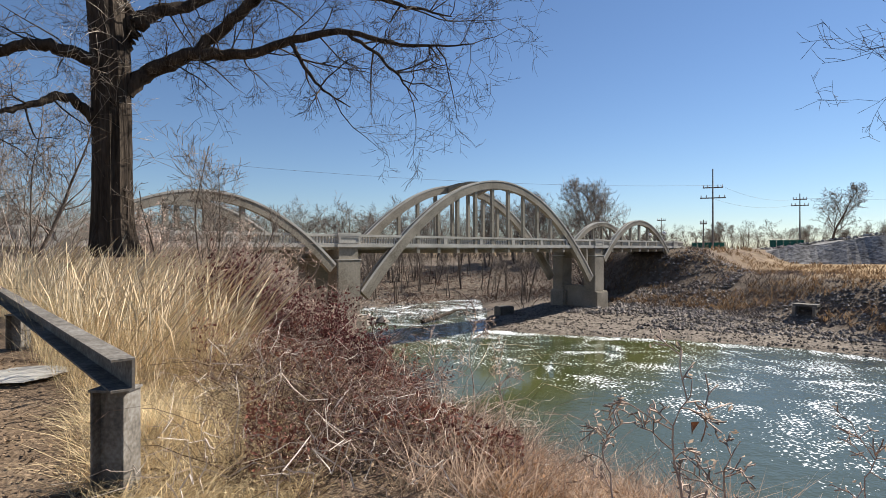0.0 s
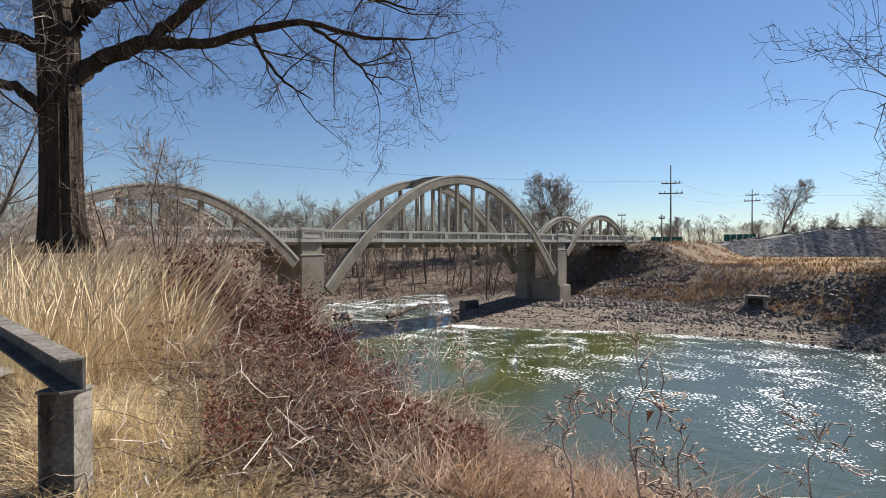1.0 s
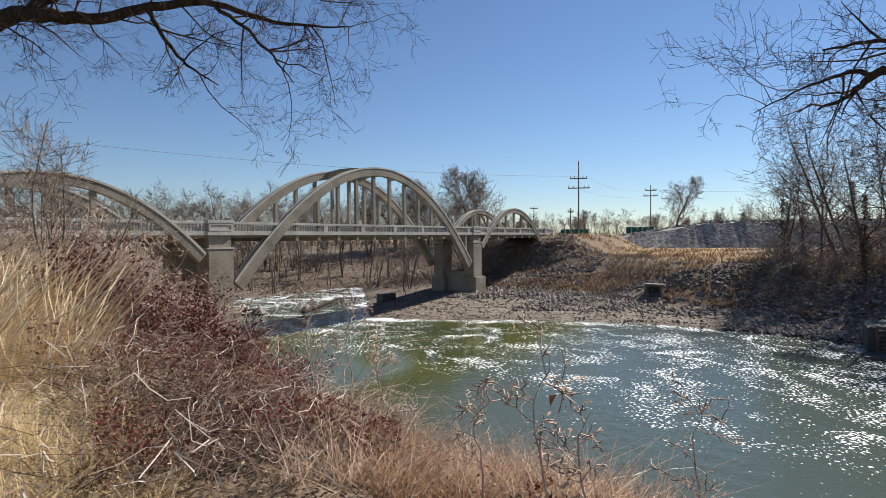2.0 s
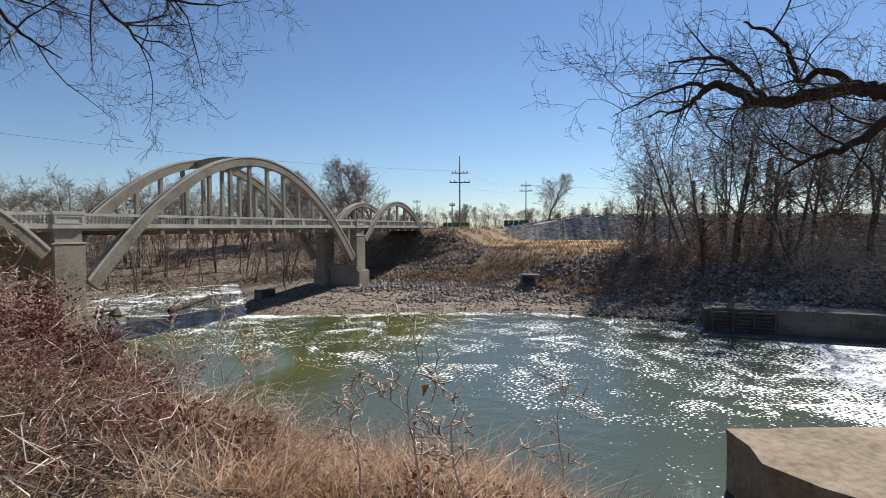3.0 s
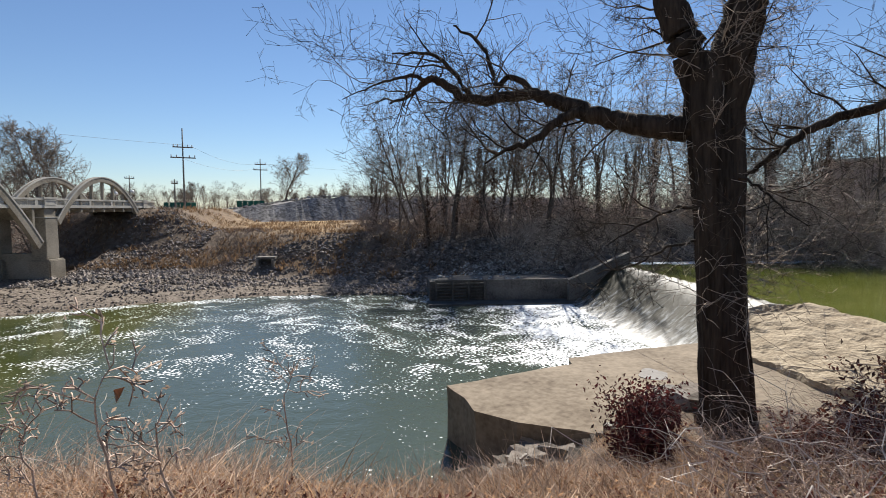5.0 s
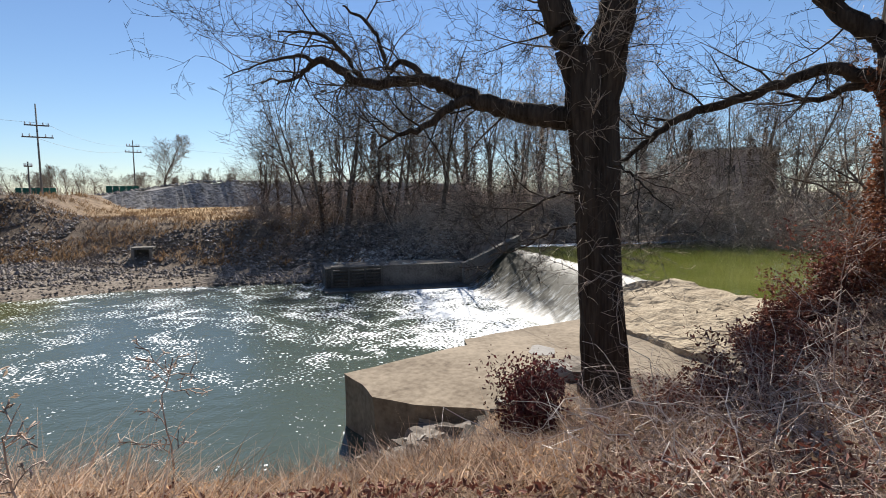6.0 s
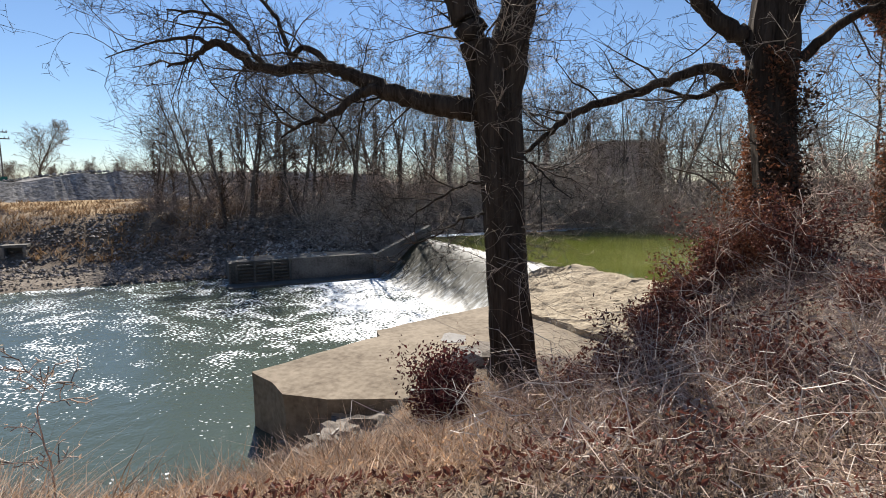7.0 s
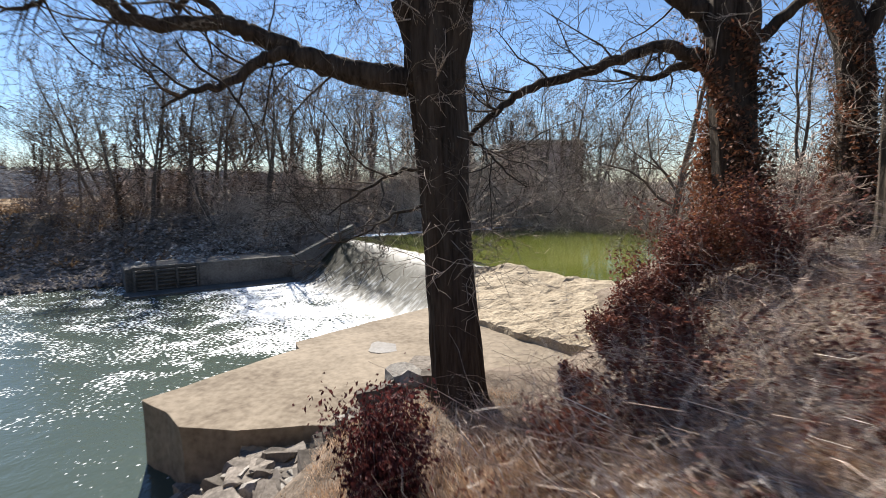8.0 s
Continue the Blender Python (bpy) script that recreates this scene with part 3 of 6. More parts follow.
    # lamp globes on short poles at the far end
    for a, b in ((70.0, NEAR_B + 0.2), (76.5, FAR_B + 0.2)):
        px, py = xy(a, b)
        lamp = thing("lamp_post", (px, py, 8.5), "short bridge lamp with a white globe", "lamp", "lamps at the bridge end")
        child("pole", tube_mesh("pole", [[(Vector((0, 0, 0)), 0.06), (Vector((0, 0, 0.9)), 0.05)]], M_STEEL, 8), lamp)
        bm = bmesh.new()
        bmesh.ops.create_icosphere(bm, subdivisions=2, radius=0.24, matrix=Matrix.Translation((0, 0, 1.1)))
        part("globe", bm, M_WHITE, lamp)


build_bridge()


# ---- weir, apron and sluice ----
def build_weir():
    m = bpy.data.materials.new("falling_water")
    m.use_nodes = True
    n, k = m.node_tree.nodes, m.node_tree.links
    b = n["Principled BSDF"]
    b.inputs["Roughness"].default_value = 0.5
    b.inputs["Specular IOR Level"].default_value = 0.2
    uv = n.new("ShaderNodeAttribute")
    uv.attribute_name = "fall"
    sep = n.new("ShaderNodeSeparateColor")
    k.new(uv.outputs["Color"], sep.inputs[0])
    cmb = n.new("ShaderNodeCombineXYZ")
    mu = n.new("ShaderNodeMath")
    mu.operation = "MULTIPLY"
    mu.inputs[1].default_value = 0.09
    k.new(sep.outputs[1], mu.inputs[0])
    k.new(sep.outputs[0], cmb.inputs[0])
    k.new(mu.outputs[0], cmb.inputs[1])
    no = n.new("ShaderNodeTexNoise")
    no.inputs["Scale"].default_value, no.inputs["Detail"].default_value, no.inputs["Roughness"].default_value = 70, 6, 0.65
    k.new(cmb.outputs[0], no.inputs["Vector"])
    ad = n.new("ShaderNodeMath")
    ad.operation = "MULTIPLY_ADD"
    ad.inputs[1].default_value = 0.34
    k.new(sep.outputs[1], ad.inputs[0])
    k.new(no.outputs[0], ad.inputs[2])
    ra = n.new("ShaderNodeValToRGB")
    ra.color_ramp.elements[0].position, ra.color_ramp.elements[1].position = 0.70, 1.04
    ra.color_ramp.elements[0].color, ra.color_ramp.elements[1].color = (0.035, 0.03, 0.012, 1), (0.56, 0.58, 0.57, 1)
    k.new(ad.outputs[0], ra.inputs[0])
    k.new(ra.outputs[0], b.inputs["Base Color"])
    bp = n.new("ShaderNodeBump")
    bp.inputs["Strength"].default_value, bp.inputs["Distance"].default_value = 0.5, 0.08
    k.new(no.outputs[0], bp.inputs["Height"])
    k.new(bp.outputs[0], b.inputs["Normal"])
    na, ns = 60, 16
    vs, fs, col = [], [], []
    for i in range(na + 1):
        a = 20.5 + 22.5 * i / na
        for j in range(ns + 1):
            s = j / ns
            bb = -18.2 + 5.4 * s ** 1.25
            z = 2.88 - 2.95 * (0.5 - 0.5 * math.cos(math.pi * min(1, s * 1.02))) + 0.02 * math.sin(a * 5 + j)
            p = xy(a, bb + 0.06 * math.sin(a * 3.1))
            vs.append((p[0], p[1], z))
            col += [i / na, s, 0, 1]
    for i in range(na):
        for j in range(ns):
            o = i * (ns + 1) + j
            fs.append((o, o + ns + 1, o + ns + 2, o + 1))
    me = mesh_of("falling_water", vs, fs, m, True)
    at = me.color_attributes.new("fall", "FLOAT_COLOR", "POINT")
    at.data.foreach_set("color", col)
    weir = thing("weir", (0, 0, 0), "low concrete weir with a thin sheet of water pouring over", "weir")
    child("falling_water", me, weir, "streaked white sheet of falling water")
    bm = bmesh.new()
    prof = [(-18.6, -1), (-18.6, 2.6), (-18.25, 2.62), (-16.2, 0.7), (-14.5, -0.6), (-13.6, -1)]
    ends = [[bm.verts.new(AXES @ Vector((a, b_, z - 0.06))) for b_, z in prof] for a in (19.5, 43.2)]
    for i in range(len(prof)):
        j = (i + 1) % len(prof)
        bm.faces.new((ends[0][i], ends[0][j], ends[1][j], ends[1][i]))
    bm.faces.new(ends[0][::-1])
    bm.faces.new(ends[1])
    part("dam_body", bm, M_DARKC, weir)


def flat_block(name, outline, z0, tops, mat, parent=None, cuts=0, rough=0.0, seed=1):
    """A slab from an outline in (a, b): tops is a height or a height for each corner."""
    bm = bmesh.new()
    tops = tops if isinstance(tops, (list, tuple)) else [tops] * len(outline)
    lo = [bm.verts.new(AXES @ Vector((a, b, z0))) for a, b in outline]
    hi = [bm.verts.new(AXES @ Vector((a, b, t))) for (a, b), t in zip(outline, tops)]
    bm.faces.new(hi)
    bm.faces.new(lo[::-1])
    n = len(lo)
    for i in range(n):
        bm.faces.new((lo[i], lo[(i + 1) % n], hi[(i + 1) % n], hi[i]))
    bmesh.ops.recalc_face_normals(bm, faces=bm.faces)
    if cuts:
        bmesh.ops.triangulate(bm, faces=bm.faces)
        bmesh.ops.subdivide_edges(bm, edges=bm.edges, cuts=cuts, use_grid_fill=True)
        for v in bm.verts:
            v.co += Vector((noise.noise(v.co * 0.9 + Vector((seed, 0, 0))), noise.noise(v.co * 0.9 + Vector((0, seed, 0))), 0.6 * noise.noise(v.co * 0.7))) * rough
            if rough > 0.2:
                v.co.z += rough * (0.3 * noise.noise(v.co * 2.6 + Vector((seed, 0, 0))) + 0.22 * noise.noise(v.co * 6.5))
    me = bpy.data.meshes.new(name)
    bm.to_mesh(me)
    bm.free()
    me.materials.append(mat)
    return me


def rock_mesh(name, r, seed, mat, squash=0.6):
    bm = bmesh.new()
    bmesh.ops.create_icosphere(bm, subdivisions=2, radius=r)
    for v in bm.verts:
        d = noise.noise(v.co.normalized() * 1.7 + Vector((seed * 3.1, 0, 0))) + 0.5 * noise.noise(v.co.normalized() * 4 + Vector((0, seed, 0)))
        v.co *= 1 + 0.38 * d
        v.co.z *= squash
    me = bpy.data.meshes.new(name)
    bm.to_mesh(me)
    bm.free()
    me.materials.append(mat)
    return me


build_weir()


def build_apron():
    """The worn slab, cracked away along its bank side, with the broken shelf and blocks below."""
    me = flat_block("slab", [(17.4, -1.6), (16.4, -2.0), (15.3, -2.2), (14.4, -3.2), (13.8, -4.6), (12.4, -6.2), (10.9, -8.4), (10.8, -13.0), (15.5, -14.4), (22.2, -13.6), (21.9, -12.0), (20.4, -6.6), (19.6, -6.5), (19.5, -6.1)], -1.0,
                    [1.72, 1.70, 1.70, 1.68, 1.68, 1.70, 1.74, 1.8, 1.8, 1.72, 1.7, 1.7, 1.7, 1.7], M_SLAB, cuts=7, rough=0.08)
    tagged(new("concrete_slab", me), "worn tan concrete apron slab with broken edges beside the weir", "slab")
    ring = [(18.0 + 0.6 * math.cos(q) * (1 + 0.25 * math.sin(3 * q)), -9.3 + 1.1 * math.sin(q) * (1 + 0.2 * math.cos(2 * q + 1))) for q in np.linspace(0, 2 * math.pi, 22)[:-1]]
    tagged(new("frozen_puddle", flat_block("frozen_puddle", ring, 1.66, 1.742, M_PUDDLE)), "thin grey frozen puddle on the apron slab", "ice")
    me = flat_block("shelf", [(14.5, -3.3), (13.6, -3.4), (12.9, -4.6), (12.3, -6.0), (13.2, -6.4), (14.1, -4.7)], -0.6, [1.42, 1.0, 1.05, 1.3, 1.55, 1.5], M_SAND, cuts=11, rough=0.34, seed=11)
    tagged(new("broken_shelf", me), "crumbled concrete shelf broken away from the apron slab", "slab")


def chunk_mesh(name, size, seed, mat):
    """An angular lump of broken concrete: a box hacked by random planes."""
    r = np.random.default_rng(seed)
    bm = bmesh.new()
    w, d, h = size * r.uniform(0.7, 1.2), size * r.uniform(0.55, 1.0), size * r.uniform(0.35, 0.6)
    box(bm, (-w, -d, -h), (w, d, h))
    for i in range(7):
        nrm = Vector(r.normal(size=3)).normalized()
        out = bmesh.ops.bisect_plane(bm, geom=bm.verts[:] + bm.edges[:] + bm.faces[:], plane_co=nrm * size * r.uniform(0.5, 0.8), plane_no=nrm, clear_outer=True)
        edges = [e for e in out["geom_cut"] if isinstance(e, bmesh.types.BMEdge)]
        if edges:
            bmesh.ops.contextual_create(bm, geom=edges)
    bmesh.ops.triangulate(bm, faces=bm.faces)
    bmesh.ops.subdivide_edges(bm, edges=bm.edges, cuts=1)
    for v in bm.verts:
        v.co += Vector((noise.noise(v.co * 5 + Vector((seed, 0, 0))), noise.noise(v.co * 5 + Vector((0, seed, 0))), noise.noise(v.co * 5))) * size * 0.1
    me = bpy.data.meshes.new(name)
    bm.to_mesh(me)
    bm.free()
    me.materials.append(mat)
    return me


def build_rubble():
    rng = np.random.default_rng(3)
    for i in range(120):
        u = rng.uniform(0, 1)
        a, b = 14.9 - 2.9 * u + rng.uniform(-2.0, 0.0), -2.3 - 4.0 * u + rng.uniform(-0.6, 0.9)
        x, y = xy(a, b)
        size = rng.uniform(0.16, 0.5)
        ob = new("rock", chunk_mesh("rock", size, i + 1, M_BAR if i % 4 else M_ROCK))
        ob.location = (x, y, max(ground_at(x, y), 0.1) + size * 0.2)
        ob.rotation_euler = (rng.uniform(-0.35, 0.35), rng.uniform(-0.35, 0.35), rng.uniform(0, 6))
        tagged(ob, "broken grey concrete lump below the apron slab", "rock", "rubble at the slab")


build_apron()
build_rubble()
me = flat_block("hump", [(12.6, -13.4), (15.8, -13.2), (21.0, -13.1), (23.3, -14.6), (24.0, -17.0), (23.0, -18.6), (15.0, -19.0), (12.0, -17.0)], 0.4,
                [2.3, 2.0, 1.9, 2.2, 3.05, 3.1, 3.1, 3.3], M_SAND, cuts=26, rough=0.27, seed=4)
tagged(new("concrete_abutment", me), "rough sloping concrete abutment at the end of the weir", "abutment")


def build_sluice():
    s = thing("sluice_box", (0, 0, 0), "concrete sluice outlet with dark barred rack on the far bank", "sluice")
    bm = bmesh.new()
    box(bm, (43.0, -14.6, -1), (43.5, -7.1, 1.75), AXES)
    part("wall", bevelled(bm, 0.04), M_OLDWALL, s)
    bm = bmesh.new()
    box(bm, (43.5, -14.6, -1), (47.5, -2.6, 1.58), AXES)
    part("top_slab", bm, M_OLDWALL, s, "stained concrete top strewn with rubble")
    # dark panel set behind the bars in place of the shaded opening
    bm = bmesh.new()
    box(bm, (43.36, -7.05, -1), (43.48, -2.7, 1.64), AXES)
    part("dark_back", bm, M_DARKC, s)
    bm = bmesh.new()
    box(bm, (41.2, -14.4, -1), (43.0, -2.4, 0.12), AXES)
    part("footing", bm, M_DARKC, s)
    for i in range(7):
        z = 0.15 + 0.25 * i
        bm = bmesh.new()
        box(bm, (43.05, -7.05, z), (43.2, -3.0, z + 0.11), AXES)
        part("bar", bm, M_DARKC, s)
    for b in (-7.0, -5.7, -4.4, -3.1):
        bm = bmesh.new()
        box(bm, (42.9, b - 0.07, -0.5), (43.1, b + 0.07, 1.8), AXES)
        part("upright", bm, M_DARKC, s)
    me = flat_block("wing_wall", [(41.9, -13.6), (42.5, -13.6), (43.6, -19.0), (42.9, -19.0)], -1, [1.8, 1.8, 3.9, 3.9], M_OLDWALL, cuts=2, rough=0.04)
    tagged(new("wing_wall", me), "sloping concrete wing wall beside the weir", "wall")
    x, y = xy(58.0, 13.6)
    c = thing("culvert", (x, y, 0), "small square concrete culvert mouth in the rubble bank", "culvert")
    m = Matrix.Translation((x, y, ground_at(x, y))) @ pose(0, 0, 0, 0, 0, 43) 
    bm = bmesh.new()
    box(bm, (-0.5, -0.95, 0.6), (0.7, 0.95, 0.82), m)
    part("lintel", bm, M_OLDWALL, c)
    for y0 in (-0.9, 0.65):
        bm = bmesh.new()
        box(bm, (-0.8, y0, -0.8), (0.5, y0 + 0.25, 0.6), m)
        part("side_wall", bm, M_OLDWALL, c)
    bm = bmesh.new()
    box(bm, (0.3, -0.65, -0.8), (0.4, 0.65, 0.6), m)
    part("dark_back", bm, M_DARKC, c)
    for o in c.children:
        o.matrix_parent_inverse = Matrix.Translation((x, y, 0)).inverted()


build_sluice()


# ---- road, embankment and distance ----
def build_far():
    vs, fs = [], []
    for i, a in enumerate(np.linspace(72.4, 330, 60)):
        bend = 0.0009 * max(0, a - 85) ** 2
        for b in (NEAR_B - 0.4, 34.8, FAR_B + 0.8):
            x, y = xy(a, b - bend)
            vs.append((x, y, 7.66 if b == 34.8 else 7.6))
        if i:
            o = i * 3
            fs += [(o - 3, o - 2, o + 1, o), (o - 2, o - 1, o + 2, o + 1)]
    tagged(new("road", mesh_of("road", vs, fs, M_ROAD, True)), "pale gravel road leading away from the bridge", "road", kind="structure")
    # long gravel embankment behind the field
    vs, fs = [], []
    p0, p1 = Vector((47, 92, 0)), Vector((112, 46, 0))
    along = (p1 - p0).normalized()
    side = Vector((-along.y, along.x, 0))
    prof = [(-17.0, -1.5), (-11.0, 0.4), (-6.0, 1.9), (-2.6, 3.0), (-1.2, 3.3), (2.5, 3.3), (9.0, -2.0)]
    n = 84
    for i in range(n + 1):
        q = p0.lerp(p1, i / n)
        rise = min(1, i / 22, (n - i) / 8)
        for j, (d, z) in enumerate(prof):
            w = q + side * -d * 1.0
            h = 6.2 + z * (rise if z > 0 else 1) + 0.4 * noise.noise(Vector((w.x * 0.4, w.y * 0.4, j)))
            vs.append((w.x, w.y, h))
        if i:
            o = i * len(prof)
            fs += [(o - len(prof) + j, o - len(prof) + j + 1, o + j + 1, o + j) for j in range(len(prof) - 1)]
    tagged(new("embankment", mesh_of("embankment", vs, fs, M_GRAVEL)), "long grey gravel embankment behind the straw field", "embankment", kind="structure")
    rng = np.random.default_rng(12)
    vs, fs = [], []
    for i in range(5200):
        u, d = rng.uniform(0, 0.8), rng.uniform(-15, -1.4)
        q = p0.lerp(p1, u) + side * -d
        h = 6.2 + np.interp(d, [p[0] for p in prof], [p[1] for p in prof]) * min(1, u * n / 22)
        s = rng.uniform(0.16, 0.5)
        o = len(vs)
        for c in ((1, 0, 0), (0, 1, 0), (-1, 0, 0), (0, -1, 0), (0.1, 0.1, 1), (0, 0, -1)):
            vs.append((q.x + s * c[0] * rng.uniform(0.6, 1.3), q.y + s * c[1] * rng.uniform(0.6, 1.3), h + 0.32 + s * 0.8 * c[2]))
        fs += [(o, o + 1, o + 4), (o + 1, o + 2, o + 4), (o + 2, o + 3, o + 4), (o + 3, o, o + 4)]
    tagged(new("embankment_stones", mesh_of("embankment_stones", vs, fs, M_ROCK)), "loose grey stones strewn over the embankment", "stones", kind="stuff")


build_far()


# ---- trees ----
def spray(lines, p, d, length, r, level, rng, bend=0.35, lift=0.15, kids=(5, 5, 4, 3), droop=0.0, thin=0.0035):
    """Grows one branch as a wandering tapered line, then its side branches, into lines[level]."""
    n = 5 if level < 2 else (3 if level < 3 else 2)
    line, pts = [], []
    q, v = p.copy(), d.normalized()
    for i in range(n + 1):
        f = i / n
        line.append((q.copy(), max(r * (1 - 0.8 * f), thin)))
        pts.append((q.copy(), v.copy(), f))
        v = (v + Vector(rng.normal(size=3)) * bend * 0.5 + Vector((0, 0, lift - droop * f))).normalized()
        q = q + v * (length / n)
    lines.setdefault(level, []).append(line)
    if level - 1 >= len(kids) or level > len(kids):
        return
    k = kids[level - 1] if level > 0 else kids[0]
    for j in range(k):
        f = rng.uniform(0.2, 1.0)
        i = min(int(f * n), n - 1)
        g = f * n - i
        q0 = pts[i][0].lerp(pts[i + 1][0], g)
        v0 = pts[i][1]
        side = v0.cross(Vector(rng.normal(size=3))).normalized()
        dirn = v0 * rng.uniform(0.35, 0.9) + side * rng.uniform(0.6, 1.0)
        spray(lines, q0, dirn, length * rng.uniform(0.35, 0.65), max(r * (1 - 0.7 * f) * 0.6, 0.004), level + 1, rng, bend, lift, kids, droop, thin)


def smooth_line(pts, radii, n=6, wob=0.0, rng=None):
    """Catmull-Rom through points, as a tube line."""
    pts = [Vector(p) for p in pts]
    ext = [pts[0] * 2 - pts[1]] + pts + [pts[-1] * 2 - pts[-2]]
    out = []
    for i in range(len(pts) - 1):
        a, b, c, d = ext[i:i + 4]
        for s in range(n):
            t = s / n
            q = 0.5 * ((2 * b) + (c - a) * t + (2 * a - 5 * b + 4 * c - d) * t * t + (3 * b - a - 3 * c + d) * t ** 3)
            if rng is not None and wob and 0 < i + t:
                q = q + Vector(rng.normal(size=3)) * wob
            out.append((q, radii[i] * (1 - t) + radii[i + 1] * t))
    out.append((pts[-1], radii[-1]))
    return out


def bark_trunk(name, line, mat, sides=28, ridge=0.1, seed=0, flare=0.35):
    """A trunk with vertical furrows and a flared foot."""
    vs, fs = [], []
    z0 = line[0][0].z
    for i, (p, r) in enumerate(line):
        for j in range(sides):
            a = 2 * math.pi * j / sides
            f = noise.noise(Vector((math.cos(a) * 3.5, math.sin(a) * 3.5, p.z * 0.35 + seed))) + (0.5 if j % 2 else -0.5) * (0.7 + noise.noise(Vector((j * 1.3, p.z * 1.7, seed))))
            foot = 1 + flare * max(0, 1 - (p.z - z0) / 0.9) ** 2 * (1 + 0.5 * math.sin(a * 5 + seed))
            rr = r * foot * (1 + ridge * f)
            vs.append((p.x + rr * math.cos(a), p.y + rr * math.sin(a), p.z))
    for i in range(len(line) - 1):
        for j in range(sides):
            jj = (j + 1) % sides
            fs.append((i * sides + j, i * sides + jj, (i + 1) * sides + jj, (i + 1) * sides + j))
    return mesh_of(name, vs, fs, mat, False)


def twigs_on(lines, line, rng, count, length, r, level=2, kids=(0, 0, 4, 3), droop=0.25, f0=0.25, bend=0.45, lift=0.05):
    n = len(line) - 1
    for j in range(count):
        f = rng.uniform(f0, 1)
        i = min(int(f * n), n - 1)
        q = line[i][0].lerp(line[i + 1][0], f * n - i)
        v = (line[i + 1][0] - line[i][0]).normalized()
        side = v.cross(Vector(rng.normal(size=3))).normalized()
        spray(lines, q, v * rng.uniform(0.2, 0.9) + side, length * rng.uniform(0.5, 1.2), min(r, line[i][1] * 0.7), level, rng, bend, lift, kids, droop)


def bare_tree_mesh(seed, height, r, kids, lean=0.1, stems=1, spread=0.55, thin=0.011, lift=0.12):
    rng = np.random.default_rng(seed)
    lines, trunk = {}, []
    for s in range(stems):
        p = Vector((0, 0, -0.3)) + (Vector((rng.normal(), rng.normal(), 0)) * 0.25 if stems > 1 else Vector())
        v = Vector((rng.normal() * lean, rng.normal() * lean, 1)).normalized()
        line = []
        n = 9
        h = height * rng.uniform(0.8, 1.0)
        for i in range(n + 1):
            f = i / n
            line.append((p.copy(), max(r * (1 - 0.9 * f), 0.012)))
            v = (v + Vector((rng.normal() * 0.11, rng.normal() * 0.11, 0.1))).normalized()
            p = p + v * h / n
        trunk.append(line)
        for j in range(kids[0]):
            f = rng.uniform(0.25, 0.98)
            i = min(int(f * n), n - 1)
            q = line[i][0].lerp(line[i + 1][0], f * n - i)
            az = rng.uniform(0, 6.283)
            d = Vector((math.cos(az) * spread, math.sin(az) * spread, rng.uniform(0.35, 0.9)))
            spray(lines, q, d, h * (0.5 - 0.33 * f) * rng.uniform(0.7, 1.2), max(line[i][1] * 0.5, thin), 1, rng, 0.4, lift, kids[1:], 0.0, thin)
    return trunk, [l for v in lines.values() for l in v]


TREE_KINDS = []
for s, (h, r, kids, stems, spread) in enumerate([(1, 0.012, (16, 6, 4), 1, 0.8), (1, 0.010, (15, 6, 4), 1, 0.65), (1, 0.008, (8, 5, 4), 2, 0.55), (1, 0.014, (16, 6, 4), 1, 0.85), (1, 0.007, (6, 5, 4), 3, 0.5)]):
    t, b = bare_tree_mesh(40 + s, 12.0, r * 12, kids, 0.2, stems, spread)
    TREE_KINDS.append((tube_mesh("trunk", t, M_BARK2, 6), tube_mesh("crown", b, M_TWIG, 3)))
FAN_KINDS = []
for s in range(3):
    t, b = bare_tree_mesh(240 + s, 12.0, 0.2, (18, 7, 4, 2), 0.04, 1, 0.55, 0.016, 0.26)
    FAN_KINDS.append((tube_mesh("trunk", t, M_BARK2, 6), tube_mesh("crown", b, M_TWIG, 3)))
LIGHT_KINDS = []
for s, (r, kids, stems, spread) in enumerate([(0.014, (13, 6, 2), 1, 0.6), (0.011, (12, 5, 3), 1, 0.5), (0.010, (7, 5, 2), 2, 0.5), (0.016, (14, 6, 2), 1, 0.85), (0.008, (6, 4, 2), 3, 0.45)]):
    t, b = bare_tree_mesh(140 + s, 12.0, r * 12, kids, 0.15, stems, spread, 0.017)
    LIGHT_KINDS.append((tube_mesh("trunk", t, M_BARK2, 5), tube_mesh("crown", b, M_TWIG, 3)))
BUSH_KINDS = []
for s in range(3):
    t, b = bare_tree_mesh(70 + s, 3.2, 0.022, (6, 3, 2), 0.5, 5, 0.8, 0.008)
    BUSH_KINDS.append((tube_mesh("stem_clump", t, M_BRAMBLE, 3), tube_mesh("twig_mass", b, M_BRAMBLE, 3)))


def plant_tree(x, y, height, kind, rng, label, group, z=None, name="tree", wide=1.0):
    kinds = TREE_KINDS if math.hypot(x, y) < 82 and group != "thin trees behind the arches" else LIGHT_KINDS
    if group in ("tall trees behind the bridge", "distant trees"):
        kinds = FAN_KINDS
    src = kinds[kind % len(kinds)]
    ob = thing(name, (x, y, (ground_at(x, y) if z is None else z) - 0.05), label, "tree", group)
    s = height / 12.0
    ob.scale = (s * rng.uniform(0.9, 1.15) * wide, s * rng.uniform(0.9, 1.15) * wide, s)
    ob.rotation_euler = (0, 0, rng.uniform(0, 6.28))
    child("trunk", src[0], ob)
    child("crown", src[1], ob)
    return ob


